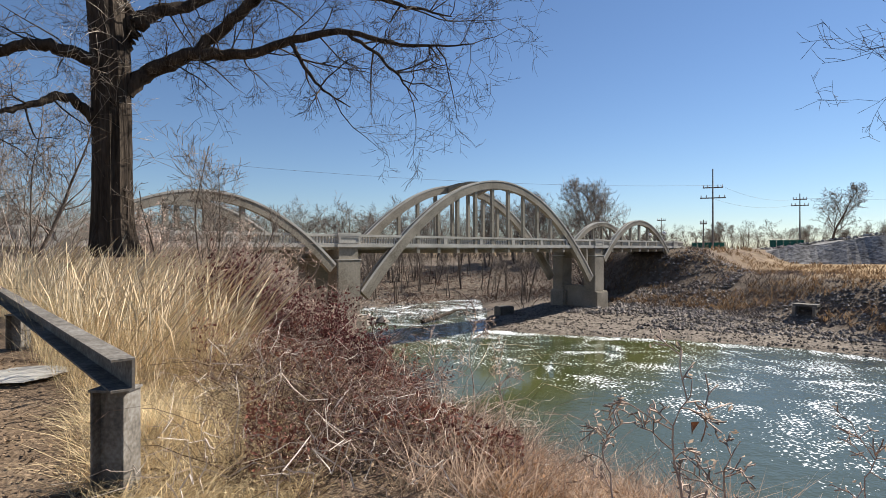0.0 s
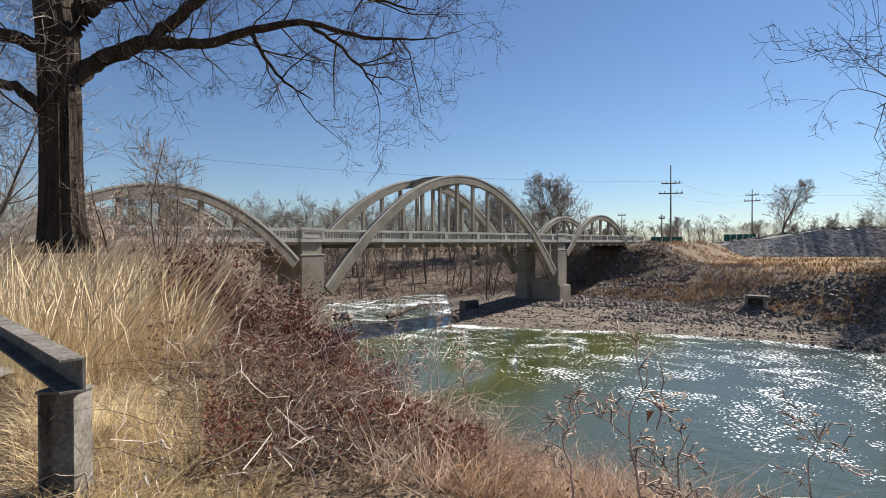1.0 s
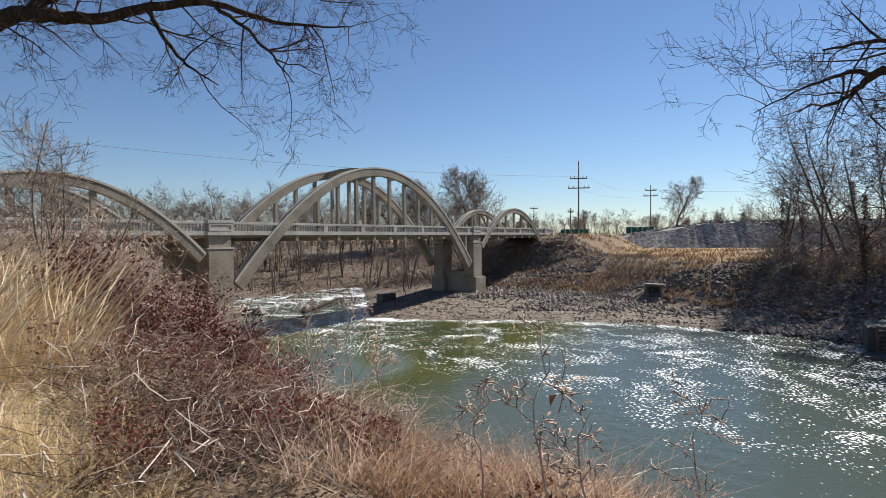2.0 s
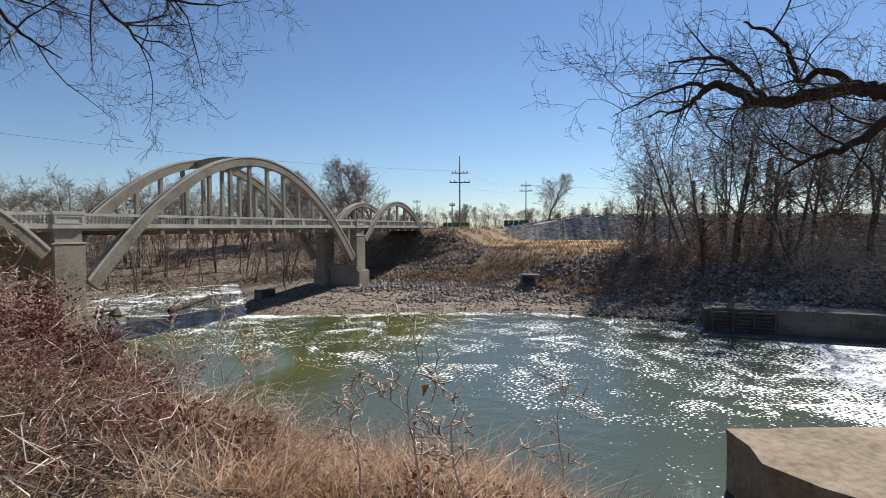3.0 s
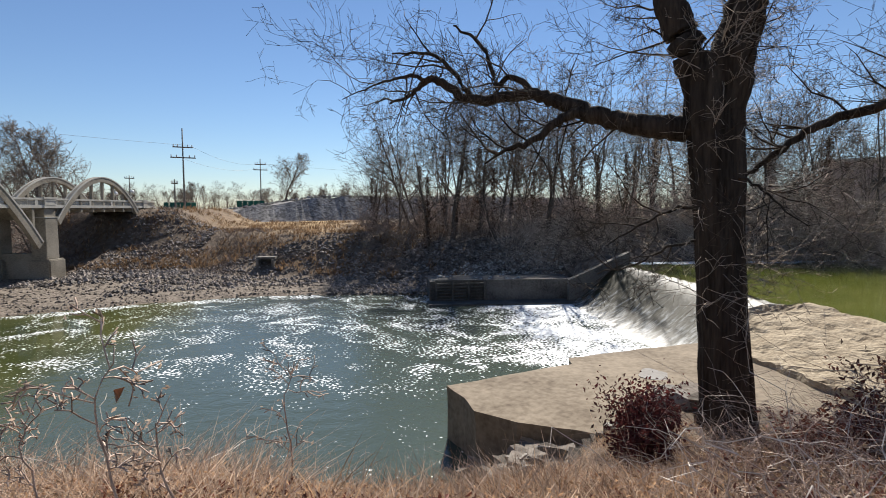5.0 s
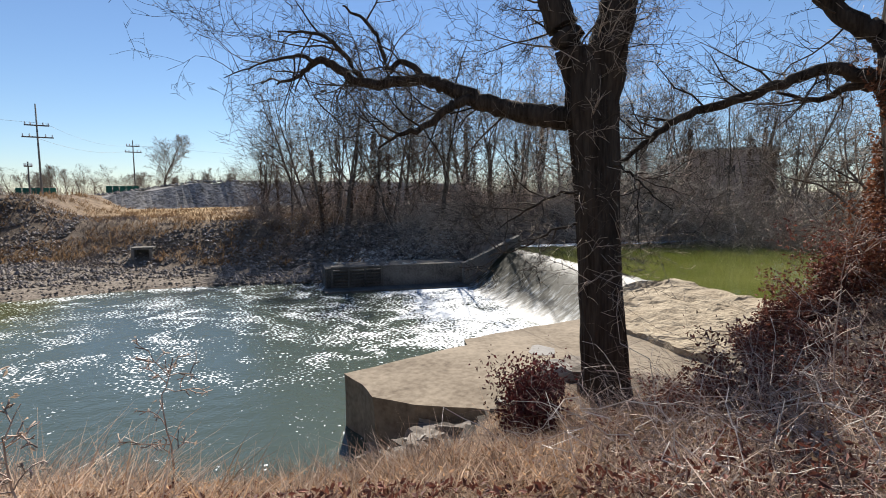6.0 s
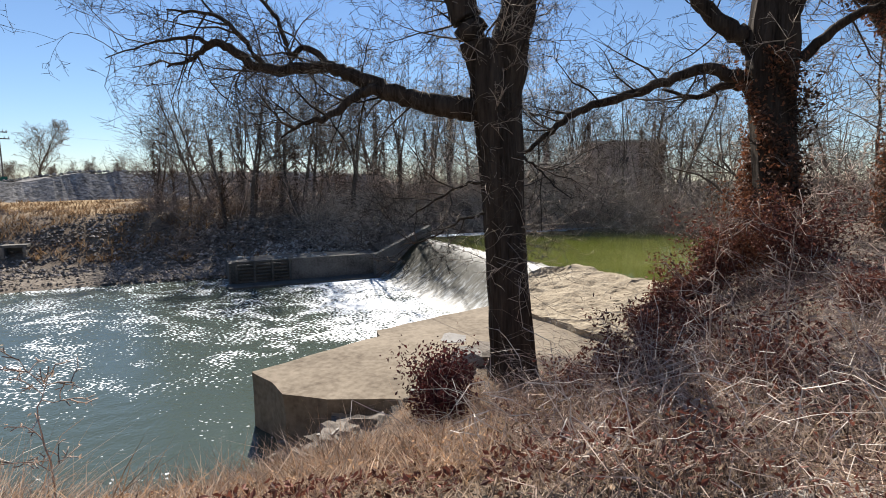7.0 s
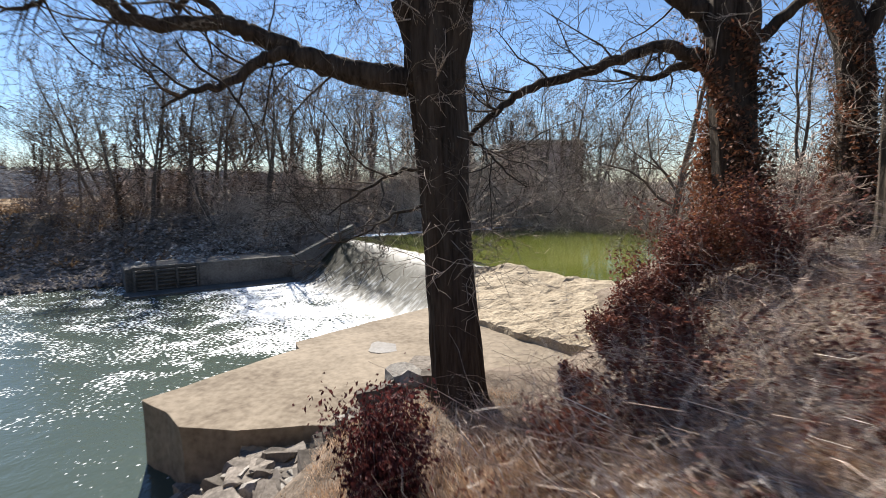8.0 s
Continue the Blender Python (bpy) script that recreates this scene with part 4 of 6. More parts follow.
def vine_column(seed, n=1500):
    """Withered climbers round the lower half of a trunk, on the twelve-metre scale."""
    rng = np.random.default_rng(seed)
    z = rng.uniform(0, 1, n) ** 1.2 * 6.0
    az = rng.uniform(0, 6.283, n)
    r = (0.15 + 0.75 * rng.uniform(0, 1, n) ** 1.6) * (1.15 - z / 8) * (0.7 + 0.5 * np.sin(z * 2.2 + az * 2 + seed))
    return big_mesh("vine", *leaves_at(np.stack([r * np.cos(az), r * np.sin(az), z], 1), 0.07, rng), M_DARKVINE)


VINES = [vine_column(k) for k in range(3)]


def plant_bush(x, y, size, kind, rng, label, group):
    src = BUSH_KINDS[kind]
    ob = thing("shrub", (x, y, ground_at(x, y) - 0.05), label, "shrub", group)
    s = size / 3.2
    ob.scale = (s * 1.25, s * 1.25, s)
    ob.rotation_euler = (0, 0, rng.uniform(0, 6.28))
    child("stem_clump", src[0], ob)
    child("twig_mass", src[1], ob)


def polar(az, d):
    return d * math.sin(radians(az)), d * math.cos(radians(az))


rng = np.random.default_rng(21)
# woods on the far bank above the weir
for i in range(54):
    az = 43.5 + 57 * (i + rng.uniform(0, 1)) / 54
    d = rng.uniform(55, 74) + (6 if az > 75 else 0)
    x, y = polar(az, d)
    ob = plant_tree(x, y, rng.uniform(13, 20) * (0.72 if az < 47 else 1), int(rng.integers(0, 5)), rng, "tall bare deciduous tree in the far-bank woods", "far-bank woods")
    if i % 5 < 3:
        child("vine", VINES[i % 3], ob, "dark withered vines round the trunk")
for i in range(44):
    az = rng.uniform(43, 100)
    x, y = polar(az, rng.uniform(53, 66))
    plant_bush(x, y, rng.uniform(3.0, 6.0), int(rng.integers(0, 3)), rng, "tangled leafless undergrowth on the far bank", "far-bank undergrowth")
for i in range(20):
    x, y = polar(82 + 19 * (i + rng.uniform(0, 1)) / 20, rng.uniform(55, 66))
    plant_bush(x, y, rng.uniform(4.5, 7.5), int(rng.integers(0, 3)), rng, "tall pale leafless brush beside the upstream pool", "poolside brush")
# trees behind the bridge
for i in range(44):
    az = -44 + 58 * (i + rng.uniform(0, 1)) / 44
    x, y = polar(az, rng.uniform(84, 120))
    plant_tree(x, y, rng.uniform(8, 13.5) * (1.1 if az < -20 else 0.95), int(rng.integers(0, 5)), rng, "bare winter tree standing beyond the bridge", "trees beyond the bridge")
for i in range(46):
    az = rng.uniform(-9, 17)
    x, y = polar(az, rng.uniform(68, 90))
    if ground_at(x, y) < 0.15:
        x, y = polar(az, rng.uniform(88, 96))
    plant_tree(x, y, rng.uniform(7, 11), int(rng.choice([1, 2, 4])), rng, "thin dark bare tree on the muddy bank under the bridge", "thin trees behind the arches")
plant_tree(*polar(15.3, 112), 19.0, 0, rng, "tall spreading bare tree behind the bridge", "tall trees behind the bridge", wide=1.2)
plant_tree(*polar(17.4, 118), 17.0, 3, rng, "tall spreading bare tree behind the bridge", "tall trees behind the bridge", wide=1.2)
plant_tree(*polar(7.5, 105), 15.0, 3, rng, "tall spreading bare tree behind the bridge", "tall trees behind the bridge", wide=1.2)
plant_tree(*polar(9.5, 108), 15.5, 0, rng, "tall spreading bare tree behind the bridge", "tall trees behind the bridge", wide=1.2)
plant_tree(*polar(35.6, 150), 15.5, 3, rng, "round-crowned bare tree far beyond the embankment", "distant trees", wide=1.4)
for i in range(30):
    az = rng.uniform(17, 42)
    x, y = polar(az, rng.uniform(180, 270))
    plant_tree(x, y, rng.uniform(6, 10.5), int(rng.integers(0, 5)), rng, "small bare tree on the distant horizon", "distant trees")


def skyline_woods(name, n, az0, az1, d0, d1, h0, h1, label, seed):
    """A far row of bare trees, too many to tell apart, in one mesh."""
    r = np.random.default_rng(seed)
    kinds = []
    for pair in LIGHT_KINDS:
        vs, fs, o = [], [], 0
        for me in pair:
            co = np.empty(len(me.vertices) * 3, np.float32)
            me.vertices.foreach_get("co", co)
            vs.append(co.reshape(-1, 3))
            fs += [tuple(q + o for q in p.vertices) for p in me.polygons]
            o += len(me.vertices)
        kinds.append((np.concatenate(vs), fs))
    sets = []
    for i in range(n):
        x, y = polar(az0 + (az1 - az0) * (i + r.uniform(0, 1)) / n, r.uniform(d0, d1))
        v, f = kinds[int(r.integers(0, len(kinds)))]
        k = r.uniform(h0, h1) / 12
        c, q = math.cos(i * 2.4) * k, math.sin(i * 2.4) * k
        wide = r.uniform(1.1, 1.6)
        sets.append((np.stack([(v[:, 0] * c - v[:, 1] * q) * wide + x, (v[:, 0] * q + v[:, 1] * c) * wide + y, v[:, 2] * k + ground_at(x, y)], 1), f))
    vs, fs, o = [], [], 0
    for v, f in sets:
        vs.append(v)
        fs += [tuple(q + o for q in w) for w in f]
        o += len(v)
    tagged(new(name, big_mesh(name, np.concatenate(vs), fs, M_TWIG)), label, "woods", kind="stuff")


skyline_woods("skyline_woods", 130, -46, 16, 112, 150, 8.5, 13, "grey-brown bare woods on the skyline beyond the bridge", 61)
skyline_woods("skyline_woods", 70, 17, 44, 190, 260, 6.5, 11, "grey-brown bare woods on the skyline beyond the field", 62)
for az, d, h, kd in ((6.2, 102, 13, 0), (11.2, 112, 13, 3)):
    plant_tree(*polar(az, d), h, kd, rng, "tall spreading bare tree behind the bridge", "tall trees behind the bridge", wide=1.15)
# woods upstream on both banks
for i in range(16):
    az = rng.uniform(99, 138)
    x, y = polar(az, rng.uniform(24, 60))
    plant_tree(x, y, rng.uniform(10, 16), int(rng.integers(0, 5)), rng, "bare tree in the woods upstream of the weir", "upstream woods")
for i in range(14):
    az = rng.uniform(103, 135)
    x, y = polar(az, rng.uniform(15, 30))
    plant_bush(x, y, rng.uniform(1.6, 3.2), int(rng.integers(0, 3)), rng, "leafless tangled shrub beside the path", "upstream shrubs")
# thicket left of the bridge
for i in range(26):
    az = rng.uniform(-62, -36)
    x, y = polar(az, rng.uniform(26, 60))
    plant_tree(x, y, rng.uniform(8, 13), int(rng.integers(0, 5)), rng, "bare tree in the thicket beside the road", "roadside thicket")
for i in range(24):
    az = rng.uniform(-31, -11)
    x, y = polar(az, rng.uniform(19, 29))
    plant_bush(x, y, rng.uniform(1.8, 3.4), int(rng.integers(0, 3)), rng, "grey-brown leafless shrub below the bridge", "bankside shrubs")


# the two great trees and their companions, limb by limb
LEFT_TRUNK = [(-7.8, 13.03, 7.31, 0.44), (-7.81, 13.03, 8.98, 0.4), (-7.82, 13.02, 10.58, 0.4), (-7.85, 13.0, 12.04, 0.41), (-7.92, 12.96, 13.23, 0.38), (-7.99, 12.91, 14.53, 0.3), (-8.09, 12.85, 16.73, 0.2)]
LEFT_LIMBS = [[(-7.58, 13.16, 11.22, 0.2), (-7.17, 13.39, 11.8, 0.19), (-6.47, 13.31, 12.04, 0.18), (-5.9, 13.25, 12.2, 0.16), (-4.85, 13.35, 12.21, 0.12), (-3.58, 13.24, 12.51, 0.1), (-2.45, 12.99, 12.64, 0.075), (-1.24, 12.86, 12.32, 0.05), (-0.31, 12.62, 12.14, 0.03), (0.71, 12.4, 12.11, 0.012)], [(-5.95, 13.22, 12.16, 0.15), (-5.45, 13.33, 12.71, 0.14), (-4.85, 13.35, 13.27, 0.13), (-4.17, 13.37, 13.82, 0.12), (-3.3, 13.21, 14.01, 0.1), (-1.93, 13.08, 13.55, 0.07), (-0.84, 12.79, 13.15, 0.04), (0.21, 12.52, 12.77, 0.015)], [(-7.65, 13.12, 12.29, 0.2), (-7.4, 13.27, 12.82, 0.2), (-7.09, 13.44, 13.23, 0.17), (-6.42, 13.78, 13.59, 0.14), (-5.58, 14.15, 14.19, 0.11), (-4.67, 14.48, 15.1, 0.08)], [(-7.55, 13.18, 12.65, 0.17), (-7.57, 13.28, 13.17, 0.13), (-7.76, 13.29, 13.72, 0.1), (-7.65, 13.47, 14.84, 0.07)], [(-8.07, 12.86, 11.84, 0.17), (-8.36, 12.67, 11.95, 0.15), (-8.79, 12.37, 12.05, 0.14), (-9.32, 12.23, 12.02, 0.12), (-9.75, 12.14, 11.8, 0.1), (-10.44, 11.81, 11.38, 0.05)], [(-8.07, 12.86, 10.48, 0.14), (-8.25, 12.51, 10.78, 0.11), (-8.48, 12.11, 10.86, 0.1), (-8.68, 11.71, 10.57, 0.07), (-8.92, 11.27, 10.3, 0.05), (-9.19, 10.78, 9.99, 0.02)], [(-3.65, 13.22, 12.46, 0.06), (-3.28, 13.11, 11.81, 0.045), (-2.81, 13.12, 11.28, 0.03), (-2.19, 13.03, 10.85, 0.012)], [(-2.45, 12.99, 12.64, 0.05), (-1.64, 12.91, 12.15, 0.04), (-1.1, 12.77, 11.57, 0.03), (-0.57, 12.71, 10.9, 0.01)]]
RIGHT_TRUNK = [(11.03, 2.04, 2.95, 0.5), (11.02, 2.11, 4.31, 0.44), (11.0, 2.2, 5.73, 0.41), (10.98, 2.3, 7.11, 0.41), (10.97, 2.37, 8.34, 0.46), (10.95, 2.45, 9.21, 0.46), (10.94, 2.49, 9.86, 0.4), (10.93, 2.53, 10.23, 0.26)]
RIGHT_LIMBS = [[(10.94, 2.48, 8.72, 0.3), (10.9, 2.67, 9.75, 0.33), (10.83, 2.94, 10.5, 0.32), (10.75, 3.2, 11.13, 0.28), (10.68, 3.44, 11.95, 0.22), (10.5, 3.95, 13.05, 0.12)], [(10.97, 2.33, 8.72, 0.36), (10.99, 2.25, 9.75, 0.4), (11.02, 2.1, 10.59, 0.36), (11.04, 1.98, 11.21, 0.31), (11.26, 1.91, 12.3, 0.24), (11.48, 1.77, 13.81, 0.14)], [(10.9, 2.66, 8.94, 0.24), (10.82, 2.99, 8.96, 0.24), (10.67, 3.47, 9.02, 0.22), (10.6, 3.98, 9.14, 0.19), (10.48, 4.54, 9.32, 0.18), (10.33, 5.09, 9.59, 0.15), (10.22, 5.53, 9.78, 0.13), (10.06, 6.01, 9.82, 0.12), (9.82, 6.57, 9.74, 0.11), (9.62, 7.02, 9.83, 0.1), (9.42, 7.44, 10.16, 0.09), (9.27, 7.78, 10.23, 0.07), (9.14, 8.09, 9.95, 0.045), (8.9, 8.49, 9.77, 0.02)], [(10.43, 4.64, 9.34, 0.12), (10.18, 4.95, 9.31, 0.1), (9.91, 5.25, 8.98, 0.08), (9.64, 5.53, 8.74, 0.06), (9.39, 5.75, 8.67, 0.045), (9.05, 6.09, 8.36, 0.015)], [(10.19, 5.58, 9.8, 0.08), (10.0, 6.09, 10.2, 0.06), (9.94, 6.38, 10.05, 0.05), (9.91, 6.6, 10.65, 0.045), (9.82, 6.92, 11.08, 0.035), (9.65, 7.31, 11.38, 0.02)], [(9.72, 6.89, 9.81, 0.06), (9.4, 7.15, 10.35, 0.05), (9.01, 7.47, 10.68, 0.035), (8.43, 7.97, 10.65, 0.015)], [(9.27, 7.78, 10.23, 0.05), (8.9, 8.05, 10.29, 0.035), (8.43, 8.39, 10.09, 0.02), (7.83, 8.82, 9.74, 0.008)]]
# thin sprays that droop from the great trunk
SHOOT_LIMBS = [[(10.95, 2.6, 7.5, 0.035), (10.8, 3.05, 7.45, 0.03), (10.6, 3.6, 7.15, 0.022), (10.5, 4.2, 6.75, 0.01)], [(10.95, 2.6, 6.9, 0.03), (10.7, 3.1, 6.75, 0.025), (10.5, 3.6, 6.45, 0.018), (10.3, 4.3, 6.2, 0.008)], [(10.9, 2.1, 8.0, 0.03), (10.6, 1.8, 7.95, 0.025), (10.5, 1.4, 7.6, 0.018), (10.4, 0.9, 7.2, 0.008)]]
IVY_TRUNK = [(13.3, -3.28, 4.56, 0.48), (13.32, -3.17, 6.21, 0.42), (13.36, -3.02, 7.82, 0.42), (13.39, -2.9, 9.27, 0.45), (13.4, -2.84, 10.34, 0.5), (13.4, -2.84, 11.38, 0.4), (13.37, -2.95, 12.82, 0.28)]
IVY_LIMBS = [[(13.43, -2.67, 9.88, 0.2), (13.48, -2.42, 10.44, 0.22), (13.54, -2.07, 10.71, 0.2), (13.61, -1.59, 11.17, 0.17), (13.55, -1.26, 11.66, 0.15), (13.48, -0.86, 12.61, 0.1)], [(13.44, -2.63, 9.65, 0.17), (13.44, -2.11, 9.72, 0.14), (13.41, -1.58, 9.9, 0.12), (13.28, -0.86, 9.68, 0.105), (13.11, -0.14, 9.41, 0.1), (12.9, 0.71, 9.18, 0.09), (12.65, 1.31, 8.85, 0.075), (12.38, 1.89, 8.3, 0.05), (12.22, 2.24, 7.96, 0.02)], [(13.36, -2.99, 10.67, 0.22), (13.31, -3.22, 11.16, 0.19), (13.35, -3.45, 11.77, 0.16), (13.43, -3.92, 12.75, 0.1)], [(13.46, -2.54, 9.35, 0.1), (13.64, -2.1, 9.58, 0.09), (13.92, -1.55, 9.38, 0.06), (14.19, -0.81, 9.64, 0.03)], [(13.28, -3.35, 9.94, 0.12), (13.0, -3.95, 10.53, 0.09), (12.64, -4.4, 10.72, 0.07), (12.22, -4.93, 11.17, 0.03)]]
IVY2_TRUNK = [(15.89, -6.53, 6.05, 0.4), (15.92, -6.44, 7.89, 0.36), (15.95, -6.37, 9.27, 0.36), (16.02, -6.19, 10.5, 0.36), (16.18, -5.79, 11.63, 0.3), (16.35, -5.29, 12.53, 0.22)]
IVY2_LIMBS = [[(16.07, -6.08, 10.65, 0.24), (16.23, -5.64, 11.53, 0.2), (16.38, -5.21, 12.07, 0.18), (16.56, -4.6, 12.38, 0.14), (16.76, -3.87, 12.21, 0.08)], [(15.99, -6.28, 9.95, 0.2), (15.87, -6.57, 10.85, 0.18), (15.73, -6.9, 11.57, 0.14)]]
PALE_TRUNK = [(13.84, -6.22, 5.7, 0.36), (13.86, -6.17, 7.36, 0.3), (13.88, -6.13, 9.02, 0.28), (13.9, -6.09, 10.41, 0.27), (13.91, -6.05, 11.98, 0.25), (13.93, -6.01, 14.04, 0.18)]



def great_tree(name, label, trunk, limbs, seed, sides=28, twig=(9, 1.8), group="", shoots=18):
    rng = np.random.default_rng(seed)
    base = Vector(trunk[0][:3])
    ob = thing(name, base, label, "tree", group)
    inv = Matrix.Translation(base).inverted()
    tl = smooth_line([Vector(p[:3]) for p in trunk], [p[3] for p in trunk], 10)
    tl = [(p - base, r) for p, r in tl]
    child("trunk", bark_trunk("trunk", tl, M_BARK, sides, 0.11, seed), ob, "dark deeply furrowed trunk")
    lines = {}
    for limb in limbs:
        ln = smooth_line([Vector(p[:3]) - base for p in limb], [p[3] for p in limb], 5, 0.02, rng)
        child("limb", tube_mesh("limb", [ln], M_BARK, 9), ob)
        n = max(4, int(twig[0] * sum((ln[i + 1][0] - ln[i][0]).length for i in range(len(ln) - 1)) / 3))
        twigs_on(lines, ln, rng, n, twig[1], 0.024, 1, (5, 4, 3), 0.08, 0.2)
    # trunk shoots are coloured as if sunlit, limb twigs as if backlit
    sprays = {}
    twigs_on(sprays, tl, rng, shoots, 1.5, 0.014, 2, (0, 6, 4), 0.35, 0.25, 0.7)
    tagged(child("twig_mass", tube_mesh("twig_mass", [l for v in sprays.values() for l in v], M_PALEBRUSH, 3), ob), kind="stuff")
    for lev, ls in lines.items():
        tagged(child("twig_mass", tube_mesh("twig_mass", ls, M_BACKLIT_TWIG, 4 if lev < 2 else 3), ob), kind="stuff")
    return ob


great_tree("tree", "large old bare tree rising from golden grass", LEFT_TRUNK, LEFT_LIMBS, 5)
great_tree("tree", "large furrowed tree leaning over the weir bank", RIGHT_TRUNK, RIGHT_LIMBS + SHOOT_LIMBS, 6, shoots=64)
ivy_tree = great_tree("tree", "tall dark tree wrapped in rust-brown vine leaves", IVY_TRUNK, IVY_LIMBS, 7, 20)
ivy2_tree = great_tree("tree", "bare tree with brown vine beside the path", IVY2_TRUNK, IVY2_LIMBS, 8, 16)
great_tree("tree", "pale grey upright tree trunk beside the path", PALE_TRUNK, [], 9, 20)


# ---- ground cover near the camera ----
def np_tubes(P, R, sides=3):
    """Tubes for arrays: P (n, k, 3) points, R (n, k) radii."""
    n, k, _ = P.shape
    d = np.gradient(P, axis=1)
    d /= np.linalg.norm(d, axis=2)[:, :, None] + 1e-9
    s = np.cross(d, np.array([0.21, 0.13, 0.97]))
    s /= np.linalg.norm(s, axis=2)[:, :, None] + 1e-9
    u = np.cross(s, d)
    vs = []
    for j in range(sides):
        c, q = math.cos(2 * math.pi * j / sides), math.sin(2 * math.pi * j / sides)
        vs.append(P + (s * c + u * q) * R[:, :, None])
    V = np.stack(vs, 2).reshape(-1, 3)
    o = (np.arange(n) * k * sides)[:, None, None]
    i = np.arange(k - 1)[None, :, None] * sides
    j = np.arange(sides)[None, None, :]
    jj = (j + 1) % sides
    F = np.stack([o + i + j, o + i + jj, o + i + sides + jj, o + i + sides + j], 3).reshape(-1, 4)
    return V, F.tolist()


def strew(n, az0, az1, r0, r1, rng, power=0.6, low=False):
    az = np.radians(rng.uniform(az0, az1, n))
    r = (r0 ** power + rng.uniform(0, 1, n) * (r1 ** power - r0 ** power)) ** (1 / power)
    x, y = r * np.sin(az), r * np.cos(az)
    keep = np.full(len(x), low) | ~((np.abs(y - 0.45) < 0.75) & (x > -0.5) & (x < 2.5))
    return x[keep], y[keep]


def canes(x, y, length, radius, rng, arch=0.9, lean=0.7, k=6, wander=0.12, wind=(0, 0)):
    """Arching stems rooted on the land."""
    n = len(x)
    az = rng.uniform(0, 2 * math.pi, n)
    L = length * rng.uniform(0.5, 1.25, n)
    tilt = rng.uniform(0.1, lean, n)
    t = np.linspace(0, 1, k)[None, :]
    horiz = (np.sin(tilt)[:, None] * t + arch * rng.uniform(0.2, 1, n)[:, None] * t ** 2 * 0.6) * L[:, None]
    up = (np.cos(tilt)[:, None] * t - arch * rng.uniform(0.3, 1, n)[:, None] * 0.55 * t ** 2.2) * L[:, None]
    P = np.stack([x[:, None] + np.cos(az)[:, None] * horiz + wind[0] * t * t * L[:, None], y[:, None] + np.sin(az)[:, None] * horiz + wind[1] * t * t * L[:, None], land(x, y)[:, None] - 0.02 + up], 2)
    P[:, 1:, :] += np.cumsum(rng.normal(size=(n, k - 1, 3)) * wander * L[:, None, None] / k, axis=1)
    R = radius * rng.uniform(0.6, 1.3, n)[:, None] * (1 - 0.75 * t)
    return P, R


def stuff(name, vs, fs, mat, label, category):
    return tagged(new(name, big_mesh(name, vs, fs, mat)), label, category, kind="stuff")


def join(*sets):
    vs, fs, o = [], [], 0
    for v, f in sets:
        v = np.asarray(v)
        vs.append(v)
        fs += [tuple(q + o for q in w) for w in f]
        o += len(v)
    return np.concatenate(vs), fs


def blades(x, y, h, w, rng, wind=(0.25, 0.05), spread=0.35, sag=0.06):
    n = len(x)
    roots = np.stack([x, y, land(x, y) - 0.02], 1)
    H = h * rng.uniform(0.55, 1.2, n)
    tips = roots + np.stack([H * (wind[0] + rng.normal(size=n) * spread), H * (wind[1] + rng.normal(size=n) * spread), H * rng.uniform(0.75, 1, n)], 1)
    return ribbons(roots, tips, w * rng.uniform(0.6, 1.3, n), sag * H, rng)


def tufts(n, az0, az1, r0, r1, per, h, w, rng, power=0.8, spread=0.55, tight=0.09, keep=None):
    """Blades in separate clumps, each fanning from one root, with bare gaps between."""
    cx, cy = strew(n, az0, az1, r0, r1, rng, power)
    if keep is not None:
        ok = keep(cx, cy)
        cx, cy = cx[ok], cy[ok]
    size = rng.uniform(0.45, 1.35, len(cx)) * np.clip(0.9 + 0.6 * wobble(cx, cy, 0.9, 23), 0.35, 1.6)
    i = np.repeat(np.arange(len(cx)), per)
    x, y = cx[i] + rng.normal(size=len(i)) * tight, cy[i] + rng.normal(size=len(i)) * tight
    return blades(x, y, h * size[i], w, rng, (0.06, 0), spread, 0.08)


def past_rail(x, y, d=0.15):
    return (x + 1.97) * 0.73 + (y - 3.33) * 0.683 > d


